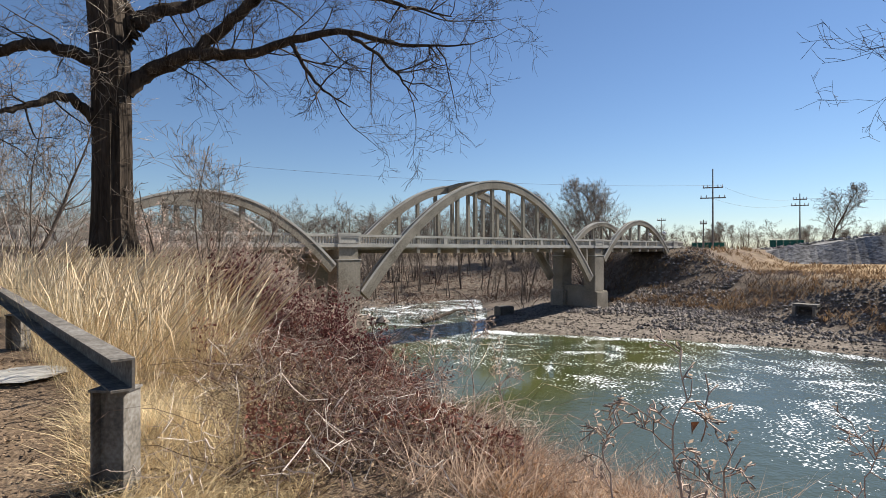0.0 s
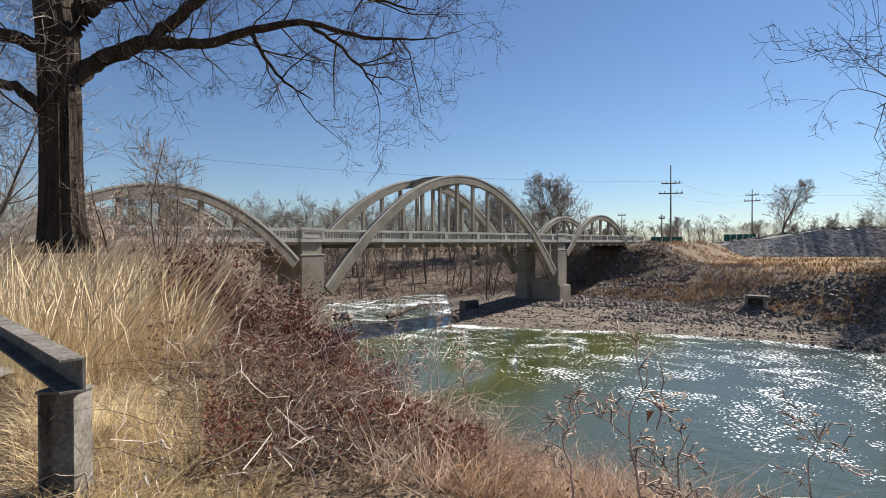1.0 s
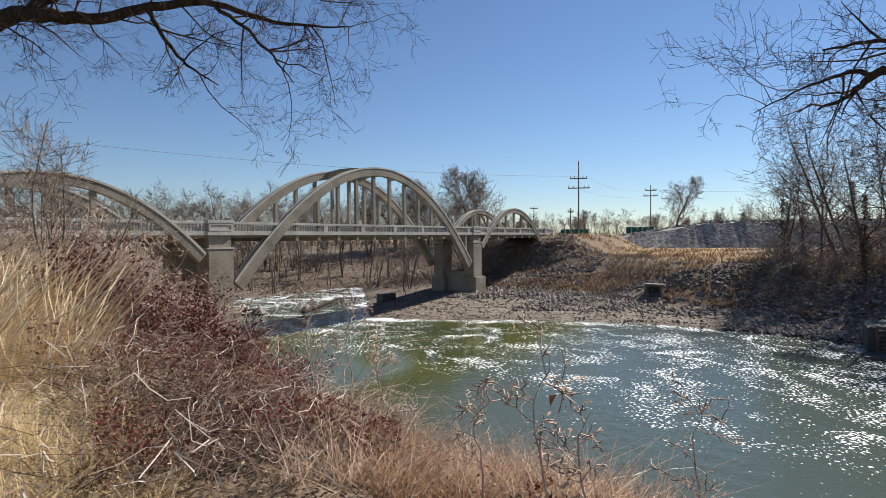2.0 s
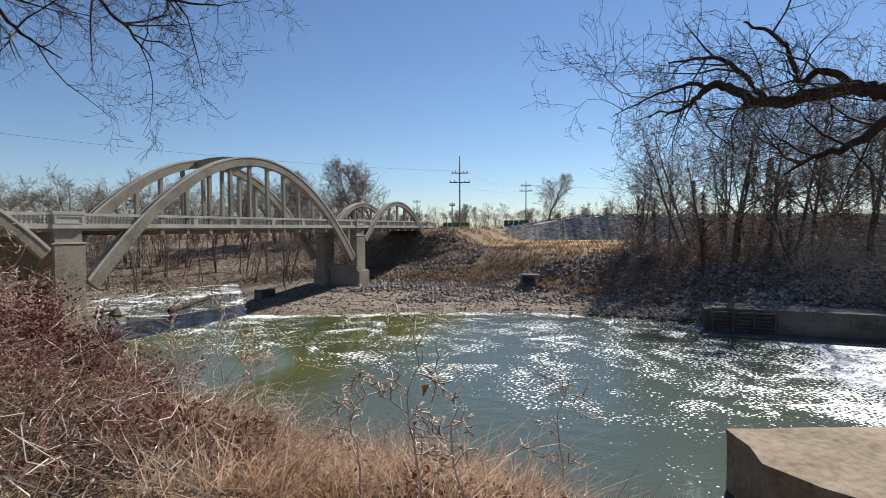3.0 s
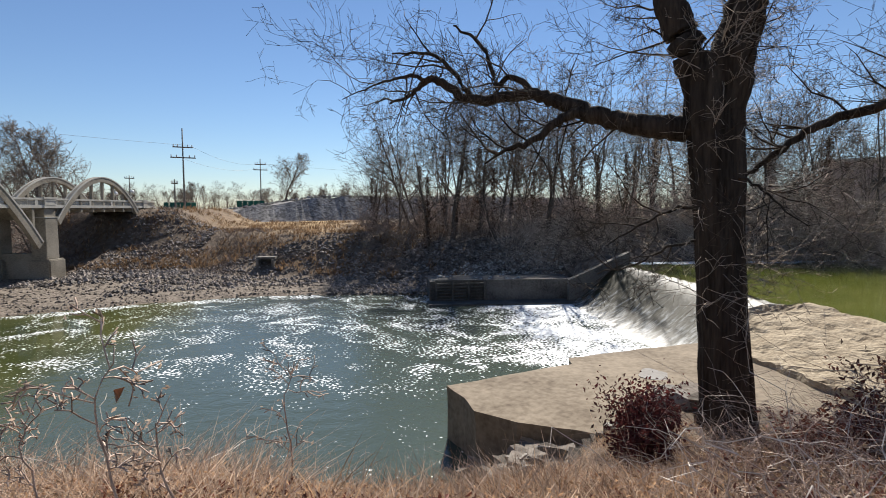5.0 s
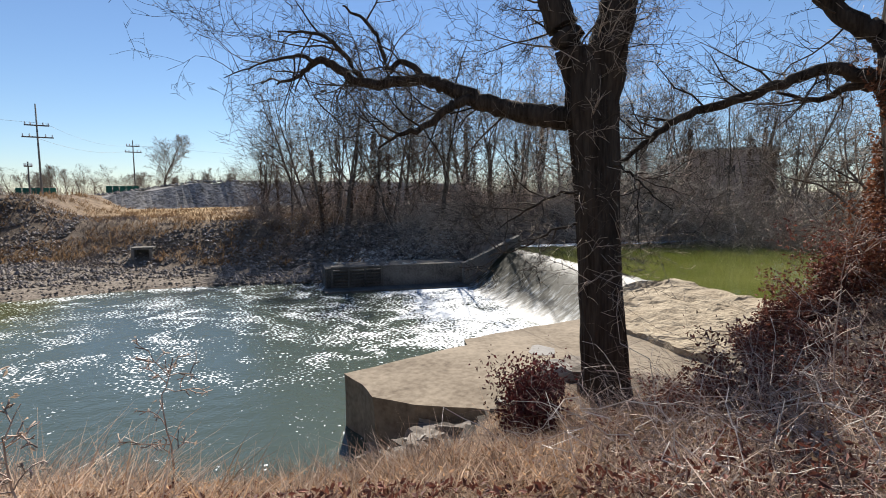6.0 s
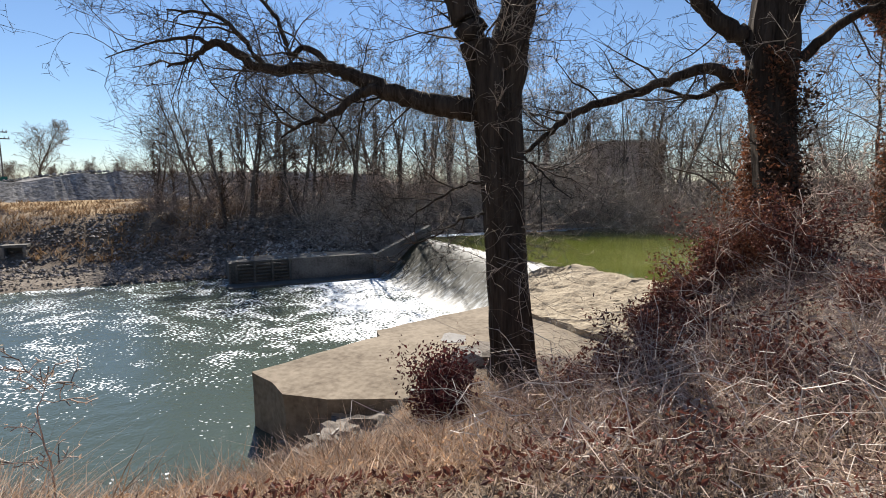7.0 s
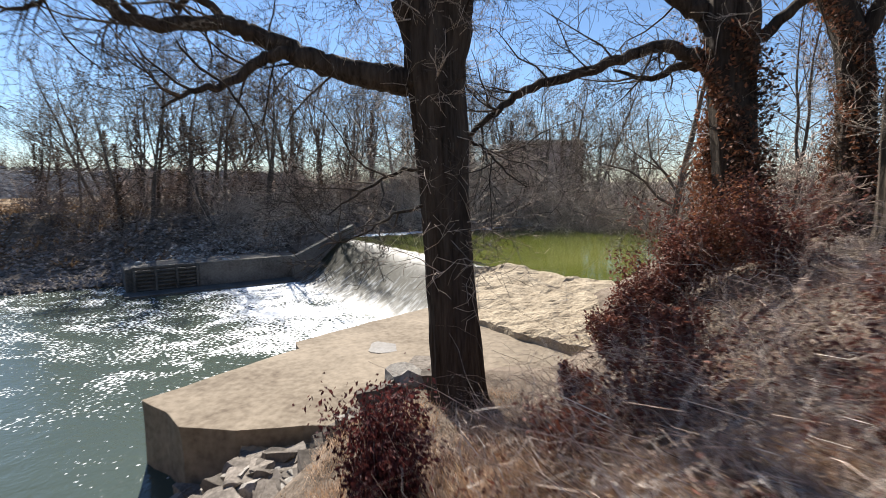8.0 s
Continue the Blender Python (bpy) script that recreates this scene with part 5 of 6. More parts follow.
def near_cover():
    rng = np.random.default_rng(77)
    # golden grass beside the guard rail
    x, y = strew(70000, -78, -19, 5.6, 24, rng, 0.9)
    far = np.hypot(x, y) > 6.6 + 0.9 * wobble(x, y, 0.9, 3)
    keep = (wobble(x, y, 1.2, 3) > -0.6) & past_rail(x, y) & (far | (x < -4))
    x, y = x[keep], y[keep]
    g1 = blades(x, y, 0.95 * np.clip(0.8 + 0.5 * wobble(x, y, 0.8, 19), 0.35, 1.25), 0.0016, rng, (0.12, -0.03), 0.25, 0.05)
    g2 = tufts(150, -33, -17, 3.4, 7.2, 34, 0.26, 0.0026, rng, 0.9, 0.5, 0.06, lambda u, v: past_rail(u, v, 0.2))
    g3 = tufts(300, -78, -19, 7.0, 16, 30, 0.9, 0.0018, rng, 0.9, 0.32, 0.08, past_rail)
    v, f = join(g1, g2, g3)
    stuff("tall_grass", v, f, M_STRAW, "tall dry golden grass bent by the wind", "grass")
    # seed plumes
    x, y = strew(9500, -78, -19.5, 5.8, 22, rng, 0.9)
    behind = past_rail(x, y, 0.3)
    x, y = x[behind], y[behind]
    P, R = canes(x, y, 1.25, 0.0022, rng, 0.3, 0.4, 5, 0.12, (0.2, 0))
    R[:, 3:] = 0.007
    R[:, 4] = 0.002
    v, f = np_tubes(P, R)
    stuff("grass_plumes", v, f, M_PLUME, "feathery pale plumes above the golden grass", "grass")
    # matted straw by the post
    x, y = strew(17000, -33, -13, 2.2, 8.5, rng, 0.9)
    ok = wobble(x, y, 1.8, 29) > -0.35
    v, f = blades(x[ok], y[ok], 0.2, 0.0028, rng, (0.4, -0.2), 1.3, 0.03)
    stuff("matted_straw", v, f, M_STRAW, "flattened dry straw matted over the ground", "grass")
    # dark tangle of canes, the body of the brambles
    sets = []
    for az0, az1, r0, r1, n, L in ((-22, 9, 3.8, 9.0, 4200, 0.8), (-30, -4, 8, 19, 2600, 1.2), (78, 128, 2.8, 11, 2600, 0.62), (67, 86, 7.8, 12, 900, 0.34), (94, 134, 9, 19, 2600, 0.9)):
        x, y = strew(n, az0, az1, r0, r1, rng, 0.8)
        L = L * np.clip(0.75 + 0.7 * wobble(x, y, 0.8, 37), 0.3, 1.5)
        sets.append(np_tubes(*canes(x, y, L, 0.0036, rng, 1.3, 1.2, 7, 0.6)))
    v, f = join(*sets)
    stuff("dark_bramble", v, f, M_DARKCANE, "dark red-brown tangle of bramble stems on the bank", "bramble")
    # paler arching canes above it
    sets = []
    for az0, az1, r0, r1, n, L in ((-22, 9, 3.8, 8.5, 560, 0.9), (-30, -4, 8, 19, 1500, 1.2), (77, 128, 2.6, 10.5, 3200, 0.7), (94, 134, 9, 19, 1400, 0.9), (84, 128, 4.5, 12, 900, 1.25)):
        x, y = strew(n, az0, az1, r0, r1, rng, 0.8)
        sets.append(np_tubes(*canes(x, y, L, 0.0036, rng, 1.3, 1.2, 10, 0.8)))
    v, f = join(*sets)
    stuff("bramble", v, f, M_BRAMBLE, "tangled arching brown bramble stems along the bank", "bramble")
    sets = []
    for az0, az1, r0, r1, n, L in ((-26, 4, 3.4, 9, 200, 1.0), (76, 128, 2.8, 9, 420, 1.0), (0, 40, 3.6, 6.5, 60, 0.7)):
        x, y = strew(n, az0, az1, r0, r1, rng, 0.8)
        sets.append(np_tubes(*canes(x, y, L, 0.0046, rng, 0.9, 0.9, 14, 0.75)))
    v, f = join(*sets)
    stuff("pale_stalks", v, f, M_BLEACH, "bleached dead stalks leaning over the brambles", "weeds")
    # dry weeds along the edge of the bank, clump by clump
    sets = [tufts(380, -3, 34, 3.4, 9.0, 30, 0.36, 0.0034, rng, 0.8, 0.7), tufts(760, 18, 74, 3.0, 7.6, 26, 0.28, 0.0036, rng, 0.8, 0.75),
            tufts(200, 66, 80, 3.2, 7.5, 34, 0.24, 0.0036, rng), tufts(330, 14, 128, 1.6, 4.0, 30, 0.12, 0.003, rng),
            tufts(170, 66, 86, 7.5, 11.5, 34, 0.2, 0.0034, rng), tufts(220, 76, 126, 3, 10, 36, 0.34, 0.003, rng)]
    x, y = strew(9000, 20, 128, 1.2, 4.6, rng, 0.8, True)
    sets.append(blades(x, y, 0.1 * np.clip(1 + 0.7 * wobble(x, y, 2.0, 71), 0.4, 2), 0.003, rng, (0.05, 0), 1.1, 0.03))
    for az0, az1, r0, r1, n, L in ((-2, 34, 3.6, 8.5, 2400, 0.6), (26, 70, 3.4, 7.4, 1500, 0.34)):
        x, y = strew(n, az0, az1, r0, r1, rng, 0.8)
        sets.append(np_tubes(*canes(x, y, L, 0.0028, rng, 0.8, 0.9, 5, 0.3)))
    v, f = join(*sets)
    stuff("dry_weeds", v, f, M_DRY, "pinkish tan dry weeds fringing the river bank", "weeds")
    sets = [tufts(460, 6, 76, 3.0, 7.6, 26, 0.29, 0.0034, rng, 0.8, 0.75), tufts(120, 66, 84, 7.5, 11.5, 36, 0.24, 0.0036, rng), tufts(120, 76, 100, 4.5, 9.5, 40, 0.36, 0.0034, rng)]
    for az0, az1, r0, r1, n, h in ((4, 78, 2.8, 7.6, 17000, 0.3), (66, 86, 7.5, 11.5, 2500, 0.2)):
        x, y = strew(n, az0, az1, r0, r1, rng, 0.8)
        ok = wobble(x, y, 2.2, 53) + rng.normal(size=len(x)) * 0.3 > -0.1
        x, y = x[ok], y[ok]
        sets.append(leaves_at(np.stack([x, y, land(x, y) + h * rng.uniform(0.1, 1, len(x)) * (0.8 + 0.5 * wobble(x, y, 0.9, 23))], 1), 0.014, rng))
    v, f = join(*sets)
    stuff("rusty_weeds", v, f, M_RUST, "rust-coloured weed clumps along the river bank", "weeds")
    # red-brown leaves hanging in the tangle
    sets = []
    for az0, az1, r0, r1, n, h in ((-24, 2, 6.2, 12.5, 13000, 0.95), (-19, 8, 3.8, 7.5, 17000, 0.6), (76, 126, 2.6, 9.5, 14000, 0.42), (20, 74, 2.7, 7, 9000, 0.26)):
        x, y = strew(n, az0, az1, r0, r1, rng, 0.9)
        ok = wobble(x, y, 1.5, 47) + rng.normal(size=len(x)) * 0.25 > -0.2
        x, y = x[ok], y[ok]
        z = land(x, y) + rng.uniform(0.02, 1, len(x)) ** 0.8 * h * (0.65 + 0.45 * wobble(x, y, 1.3, 14))
        sets.append(leaves_at(np.stack([x, y, z], 1), 0.023, rng))
    v, f = join(*sets)
    stuff("bramble_leaves", v, f, M_REDLEAF, "withered red-brown leaves clinging in the brambles", "leaves")
    sets = []
    for az0, az1, r0, r1, n, h in ((-20, 6, 3.4, 8.5, 3600, 0.4), (76, 126, 2.8, 9, 4000, 0.4), (4, 74, 3.2, 6.5, 2600, 0.2)):
        x, y = strew(n, az0, az1, r0, r1, rng, 0.9)
        z = land(x, y) + rng.uniform(0.02, 1, len(x)) * h
        sets.append(leaves_at(np.stack([x, y, z], 1), 0.018, rng))
    v, f = join(*sets)
    stuff("dead_leaves", v, f, M_LEAF, "pale curled dead leaves caught in the stems", "leaves")
    # litter
    sets = []
    for az0, az1, r0, r1, n in ((-80, 12, 1.6, 8, 12000), (12, 75, 1.6, 8, 8000), (60, 130, 1.6, 11, 11000)):
        x, y = strew(n, az0, az1, r0, r1, rng, 0.9, True)
        sets.append(leaves_at(np.stack([x, y, land(x, y) + 0.012 + rng.uniform(0, 0.03, len(x))], 1), 0.023, rng, 0.75))
    v, f = join(*sets)
    stuff("leaf_litter", v, f, M_LEAF, "curled fallen leaves scattered over bare soil", "leaves")


near_cover()


# ---- shrubs of their own ----
def leafy_shrub(x, y, size, seed, label, leaf_mat, leaf=0.03, count=900, name="shrub", lean=0.55):
    rng = np.random.default_rng(seed)
    z = ground_at(x, y)
    ob = thing(name, (x, y, z), label, "shrub")
    n = 26
    P, R = canes(np.full(n, x) + rng.normal(size=n) * size * 0.08, np.full(n, y) + rng.normal(size=n) * size * 0.08, size, 0.008, rng, 0.25, lean, 7, 0.16)
    P = P - np.array([x, y, z])
    child("stem_clump", big_mesh("stem_clump", *np_tubes(P, R), M_BRAMBLE), ob)
    i, k = rng.integers(0, n, count), rng.integers(2, 7, count)
    pts = P[i, k] + rng.normal(size=(count, 3)) * size * 0.085
    child("foliage", big_mesh("foliage", *leaves_at(pts, leaf, rng), leaf_mat), ob)
    return ob


x, y = polar(71.2, 6.1)
leafy_shrub(x, y, 1.05, 1, "small dense dark red shrub at the foot of the tree", M_MAROON, 0.026, 7000, lean=0.13)
x, y = polar(71.9, 5.7)
leafy_shrub(x, y, 0.72, 2, "small dense dark red shrub at the foot of the tree", M_MAROON, 0.026, 3200, lean=0.16)
for i, (az, d, s) in enumerate(((96.2, 11.6, 1.2), (98.6, 11.6, 1.5), (101.0, 11.8, 1.8), (92.6, 10.8, 0.75), (94.6, 11.0, 0.95), (89.0, 9.6, 0.45), (105.0, 10.8, 1.4), (96.5, 9.4, 0.7))):
    x, y = polar(az, d)
    leafy_shrub(x, y, s, 10 + i, "rust-brown leafy shrub climbing beside the vine-clad tree", M_IVY if i == 2 else M_REDLEAF, 0.036, 4200, lean=0.4)
for i, (az, d, s) in enumerate(((-19, 8.8, 1.1), (-15.5, 9.5, 1.2), (-12, 9.0, 1.2), (-9, 10.5, 0.9), (-6, 11.5, 0.8), (-21.5, 10, 1.2), (-3, 10, 1.0), (-8, 7.6, 0.9))):
    x, y = polar(az, d)
    leafy_shrub(x, y, s, 30 + i, "low red-leaved shrub in the brambles", M_MAROON, 0.03, 2400)


rng = np.random.default_rng(55)
for i in range(10):
    x, y = polar(rng.uniform(84, 120), rng.uniform(4.6, 8.5))
    leafy_shrub(x, y, rng.uniform(0.6, 1.05), 60 + i, "low red-leaved shrub in the brambles", M_REDLEAF, 0.026, 1100)


def vine_leaves(trunk, z0, z1, reach, count, seed, parent):
    rng = np.random.default_rng(seed)
    z = rng.uniform(z0, z1, count)
    tx = np.interp(z, [p[2] for p in trunk], [p[0] for p in trunk])
    ty = np.interp(z, [p[2] for p in trunk], [p[1] for p in trunk])
    az = rng.uniform(0, 6.283, count)
    lump = 0.55 + 0.5 * np.sin(az * 3 + z * 1.3) * np.sin(z * 2.1 + az)
    keep = np.sin(az * 2 + z * 0.9) + np.sin(z * 2.3 + az * 3) + rng.normal(size=count) * 0.35 > 0.45
    z, tx, ty, az, lump = z[keep], tx[keep], ty[keep], az[keep], lump[keep]
    r = 0.42 + reach * np.abs(lump) * rng.uniform(0.1, 1, len(z)) ** 1.5
    pts = np.stack([tx + r * np.cos(az), ty + r * np.sin(az), z], 1) - np.array(parent.location)
    core = np.stack([tx, ty, z], 1) - np.array(parent.location)
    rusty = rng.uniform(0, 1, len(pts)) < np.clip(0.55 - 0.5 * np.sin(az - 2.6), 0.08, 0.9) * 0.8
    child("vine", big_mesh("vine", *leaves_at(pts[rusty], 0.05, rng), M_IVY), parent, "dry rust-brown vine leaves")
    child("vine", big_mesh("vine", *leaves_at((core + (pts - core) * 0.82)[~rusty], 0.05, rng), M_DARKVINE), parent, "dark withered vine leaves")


def vine_foot(trunk, h, reach, count, seed, parent):
    """The dark thatch of stems and withered leaves about the foot of a trunk."""
    rng = np.random.default_rng(seed)
    z, az = rng.uniform(0, 1, count) ** 1.3 * h, rng.uniform(0, 6.283, count)
    r = 0.3 + reach * (1.1 - z / h) * rng.uniform(0, 1, count) ** 0.8 * (0.75 + 0.35 * np.sin(az * 3 + z * 2))
    tx = np.interp(z + trunk[0][2], [p[2] for p in trunk], [p[0] for p in trunk]) - trunk[0][0]
    ty = np.interp(z + trunk[0][2], [p[2] for p in trunk], [p[1] for p in trunk]) - trunk[0][1]
    pts = np.stack([tx + r * np.cos(az), ty + r * np.sin(az), z], 1)
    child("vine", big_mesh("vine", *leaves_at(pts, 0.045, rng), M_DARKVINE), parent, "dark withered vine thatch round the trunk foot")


vine_foot(IVY_TRUNK, 3.6, 0.62, 9000, 31, ivy_tree)
vine_foot(IVY2_TRUNK, 3.0, 0.5, 5000, 32, ivy2_tree)
vine_leaves(IVY_TRUNK, IVY_TRUNK[0][2], IVY_TRUNK[0][2] + 5.6, 0.75, 36000, 3, ivy_tree)
vine_leaves(IVY2_TRUNK, IVY2_TRUNK[0][2], IVY2_TRUNK[0][2] + 5.8, 0.7, 18000, 4, ivy2_tree)


# young tree among the bank shrubs
def sapling(x, y, h, seed, label, stems=2):
    t, b = bare_tree_mesh(seed, h, 0.035, (13, 5, 3), 0.2, stems, 0.5, 0.005)
    ob = thing("sapling", (x, y, ground_at(x, y)), label, "tree")
    child("trunk", tube_mesh("trunk", t, M_BARK2, 6), ob)
    child("crown", tube_mesh("crown", b, M_TWIG, 3), ob)


# brush over the far slopes and field
rng = np.random.default_rng(88)
b = rng.uniform(-6, 42, 16000)
w = rng.uniform(0, 1, 16000) ** 1.4 * 34
a = np.interp(b, B_KNOTS, FAR_EDGE) + np.interp(b, B_KNOTS, FAR_FOOT) + 2.0 + w
x, y = xy(a, b)
keep = ~((np.abs(b - 34.6) < 4.5) & (a > 70)) & (wobble(x, y, 0.5, 61) > 0.0)
v, f = blades(x[keep], y[keep], 0.6, 0.045, rng, (0.1, 0), 0.6, 0.1)
stuff("bank_grass", v, f, M_FIELD, "rusty brown dead grass over the far slopes", "grass")
b = rng.uniform(12, 44, 9000)
a = np.interp(b, B_KNOTS, FAR_EDGE) + np.interp(b, B_KNOTS, FAR_FOOT) + rng.uniform(0, 18, 9000)
x, y = xy(a, b)
keep = ~((np.abs(b - 34.6) < 3.2) & (a > 70)) & (wobble(x, y, 0.9, 66) > -0.15)
v, f = blades(x[keep], y[keep], 0.5, 0.03, rng, (0.1, 0), 0.7, 0.1)
stuff("bank_brush", v, f, M_BROWN, "dull brown brush over the slope by the bridge", "grass")
b = rng.uniform(40, 66, 1500)
a = np.interp(b, B_KNOTS, FAR_EDGE) + rng.uniform(6, 40, 1500)
x, y = xy(a, b)
v, f = blades(x, y, 0.7, 0.05, rng, (0, 0), 0.7, 0.1)
stuff("bank_grass", v, f, M_BROWN, "rusty brown dead undergrowth beyond the bridge", "grass")
sapling(*polar(-22.3, 14.5), 4.6, 91, "slender leafless sapling among the bank shrubs")
sapling(*polar(-24.0, 15.5), 4.0, 92, "slender leafless sapling among the bank shrubs")
sapling(*polar(-20.5, 17.0), 3.6, 93, "slender leafless sapling among the bank shrubs")
for i, (az, d, h) in enumerate(((-40.5, 17, 7.5), (-36.5, 20, 6.5), (-43, 15, 6))):
    sapling(*polar(az, d), h, 95 + i, "thin pale leafless sapling at the thicket edge", 1)


# single dead weeds standing up against the water
def weed(az, d, h, seed, label, leaf=False):
    rng = np.random.default_rng(seed)
    x, y = polar(az, d)
    z = ground_at(x, y)
    ob = thing("dead_weed", (x, y, z), label, "weed")
    lines = {}
    main = smooth_line([Vector((0, 0, 0)), Vector((0.02, 0.02, h * 0.4)), Vector((-0.03, 0.03, h * 0.75)), Vector((0.03, 0, h))], [0.007, 0.006, 0.004, 0.002], 4, 0.006, rng)
    child("stem", tube_mesh("stem", [main], M_BRAMBLE, 5), ob)
    twigs_on(lines, main, rng, 9, h * 0.2, 0.0022, 2, (0, 3, 2), 0.1, 0.35)
    tagged(child("twig_mass", tube_mesh("twig_mass", [l for v in lines.values() for l in v], M_BRAMBLE, 3), ob), kind="stuff")
    ends = np.array([list(l[-1][0]) for v in lines.values() for l in v])
    pick = ends[rng.integers(0, len(ends), 40)] + rng.normal(size=(40, 3)) * 0.012
    tagged(child("seed_head", big_mesh("seed_head", *leaves_at(pick, 0.014, rng), M_DRY), ob), kind="stuff")
    if leaf:
        p = Vector((0.03, 0.0, h * 0.82))
        vs, fs = leaves_at(np.array([list(p)]), 0.055, rng)
        child("leaf", big_mesh("leaf", vs, fs, M_IVY), ob, "curled orange-brown leaf")


weed(22.0, 2.55, 1.02, 1, "dead weed stalk holding one curled orange leaf", True)
weed(36.5, 3.9, 1.0, 2, "dead branching weed stalk on the bank")
weed(26.0, 2.75, 0.8, 3, "dead branching weed stalk on the bank")
weed(16.0, 3.2, 0.8, 4, "dead branching weed stalk on the bank")
weed(6.0, 5.0, 1.1, 5, "dead branching weed stalk on the bank")
weed(-1.0, 6.0, 1.3, 6, "dead branching weed stalk on the bank")
weed(3.0, 5.5, 1.3, 7, "dead branching weed stalk on the bank")
weed(98.0, 5.2, 1.5, 8, "pale bare forked stalk rising from the brambles")
weed(104.0, 5.6, 1.6, 9, "pale bare forked stalk rising from the brambles")


# ---- guard rail ----
def build_guard_rail():
    p0, p1 = Vector((-1.90, 3.37, 0)), Vector((-12.0, 14.07, 0))
    d = (p1 - p0).normalized()
    yaw = math.degrees(math.atan2(d.y, d.x))
    g = thing("guard_rail", p0, "old grey steel guard rail on short posts", "guard rail")
    z = 6.70
    m = pose(0, 0, z, 0, 0, yaw)
    L = (p1 - p0).length
    bm = bmesh.new()
    # channel: web and two flanges turned to the road
    prof = ((-0.06, 0.0), (0.06, 0.0), (0.06, 0.013), (-0.045, 0.013), (-0.045, 0.172), (0.06, 0.172), (0.06, 0.185), (-0.06, 0.185))
    ends = [[bm.verts.new(m @ Vector((u, v, w))) for v, w in prof] for u in (-0.16, L)]
    for i in range(8):
        bm.faces.new((ends[0][i], ends[0][i - 1], ends[1][i - 1], ends[1][i]))
    for i in (0, 1):
        bm.faces.new(ends[i][::1 - 2 * i])
    bmesh.ops.recalc_face_normals(bm, faces=bm.faces)
    part("rail", bm, M_STEEL, g)
    for s in (0.0, 4.85, 9.7):
        q = p0 + d * s
        gz = ground_at(q.x, q.y)
        bm = bmesh.new()
        mm = pose(d.x * s, d.y * s, 0, 0, 0, -5)
        zb, zt = gz - 0.3, z - 0.004
        box(bm, (-0.10, -0.075, zb), (-0.088, 0.075, zt), mm)
        box(bm, (0.088, -0.075, zb), (0.10, 0.075, zt), mm)
        box(bm, (-0.088, -0.006, zb), (0.088, 0.006, zt), mm)
        box(bm, (-0.11, -0.08, zt - 0.012), (0.11, 0.08, zt + 0.002), mm)
        part("post", bm, M_STEEL, g)
    x, y = polar(-36.5, 6.9)
    st = new("flat_stone", rock_mesh("flat_stone", 0.34, 9, M_PALE, 0.12))
    st.location = (x, y, ground_at(x, y) + 0.02)
    tagged(st, "pale flat stone lying on the bare soil", "stone")
    x, y = polar(-29.0, 3.5)
    st = new("flat_stone", rock_mesh("flat_stone", 0.22, 5, M_PALE, 0.2))
    st.location = (x, y, ground_at(x, y) + 0.02)
    tagged(st, "pale flat stone lying at the foot of the post", "stone")

    x, y = polar(111, 3.2)
    st = new("flat_stone", rock_mesh("flat_stone", 0.5, 12, M_PALE, 0.1))
    st.location = (x, y, ground_at(x, y) + 0.02)
    tagged(st, "pale flat stone half hidden in the brambles", "stone")


build_guard_rail()


# ---- poles, wires, fence, building ----
def utility_pole(az, d, top, arms, label):
    x, y = polar(az, d)
    z = ground_at(x, y)
    p = thing("utility_pole", (x, y, z), label, "utility pole", "poles along the road")
    h = top - z
    child("pole", tube_mesh("pole", [[(Vector((0, 0, -0.5)), 0.16), (Vector((0, 0, h)), 0.09)]], M_WOOD, 10), p)
    for zz, w in arms:
        bm = bmesh.new()
        m = pose(0, 0, zz - z, 0, 0, -az + 4)
        box(bm, (-w, -0.2, -0.09), (w, -0.08, 0.09), m)
        part("crossarm", bm, M_WOOD, p)
        for u in (-w * 0.92, -w * 0.5, w * 0.5, w * 0.92):
            bm = bmesh.new()
            bmesh.ops.create_cone(bm, cap_ends=True, segments=8, radius1=0.1, radius2=0.05, depth=0.4, matrix=m @ Matrix.Translation((u, -0.14, 0.28)))
            part("insulator", bm, M_WHITE, p)
    return Vector((x, y, 0))


pa = utility_pole(26.4, 100, 20.7, ((17.6, 1.5), (15.9, 1.9)), "tall wooden utility pole with two crossarms")
pb = utility_pole(33.3, 130, 18.6, ((16.2, 1.5), (17.4, 1.2)), "wooden utility pole with short crossarms")
pc = utility_pole(21.9, 150, 15.5, ((14.8, 1.0),), "distant wooden utility pole")
utility_pole(25.6, 103, 12.5, ((11.8, 0.5),), "shorter wooden utility pole beside the road")


def wire(p, q, sag, r=0.016):
    pts = [(p.lerp(q, i / 24) - Vector((0, 0, sag * 4 * (i / 24) * (1 - i / 24))), r) for i in range(25)]
    tagged(new("wire", tube_mesh("wire", [pts], M_WIRE, 4)), "thin dark overhead power line", "wire", "overhead wires")


wire(pa + Vector((0.8, 0, 18.0)), Vector((-60, 62, 21)), 2.0)
wire(pa + Vector((1.2, 0, 18.0)), pb + Vector((0, 0, 17.6)), 1.2)
wire(pa + Vector((-1.2, 0, 16.2)), pb + Vector((-1, 0, 16.4)), 1.2)
wire(pb + Vector((0, 0, 17.6)), Vector((190, 60, 17)), 1.5)


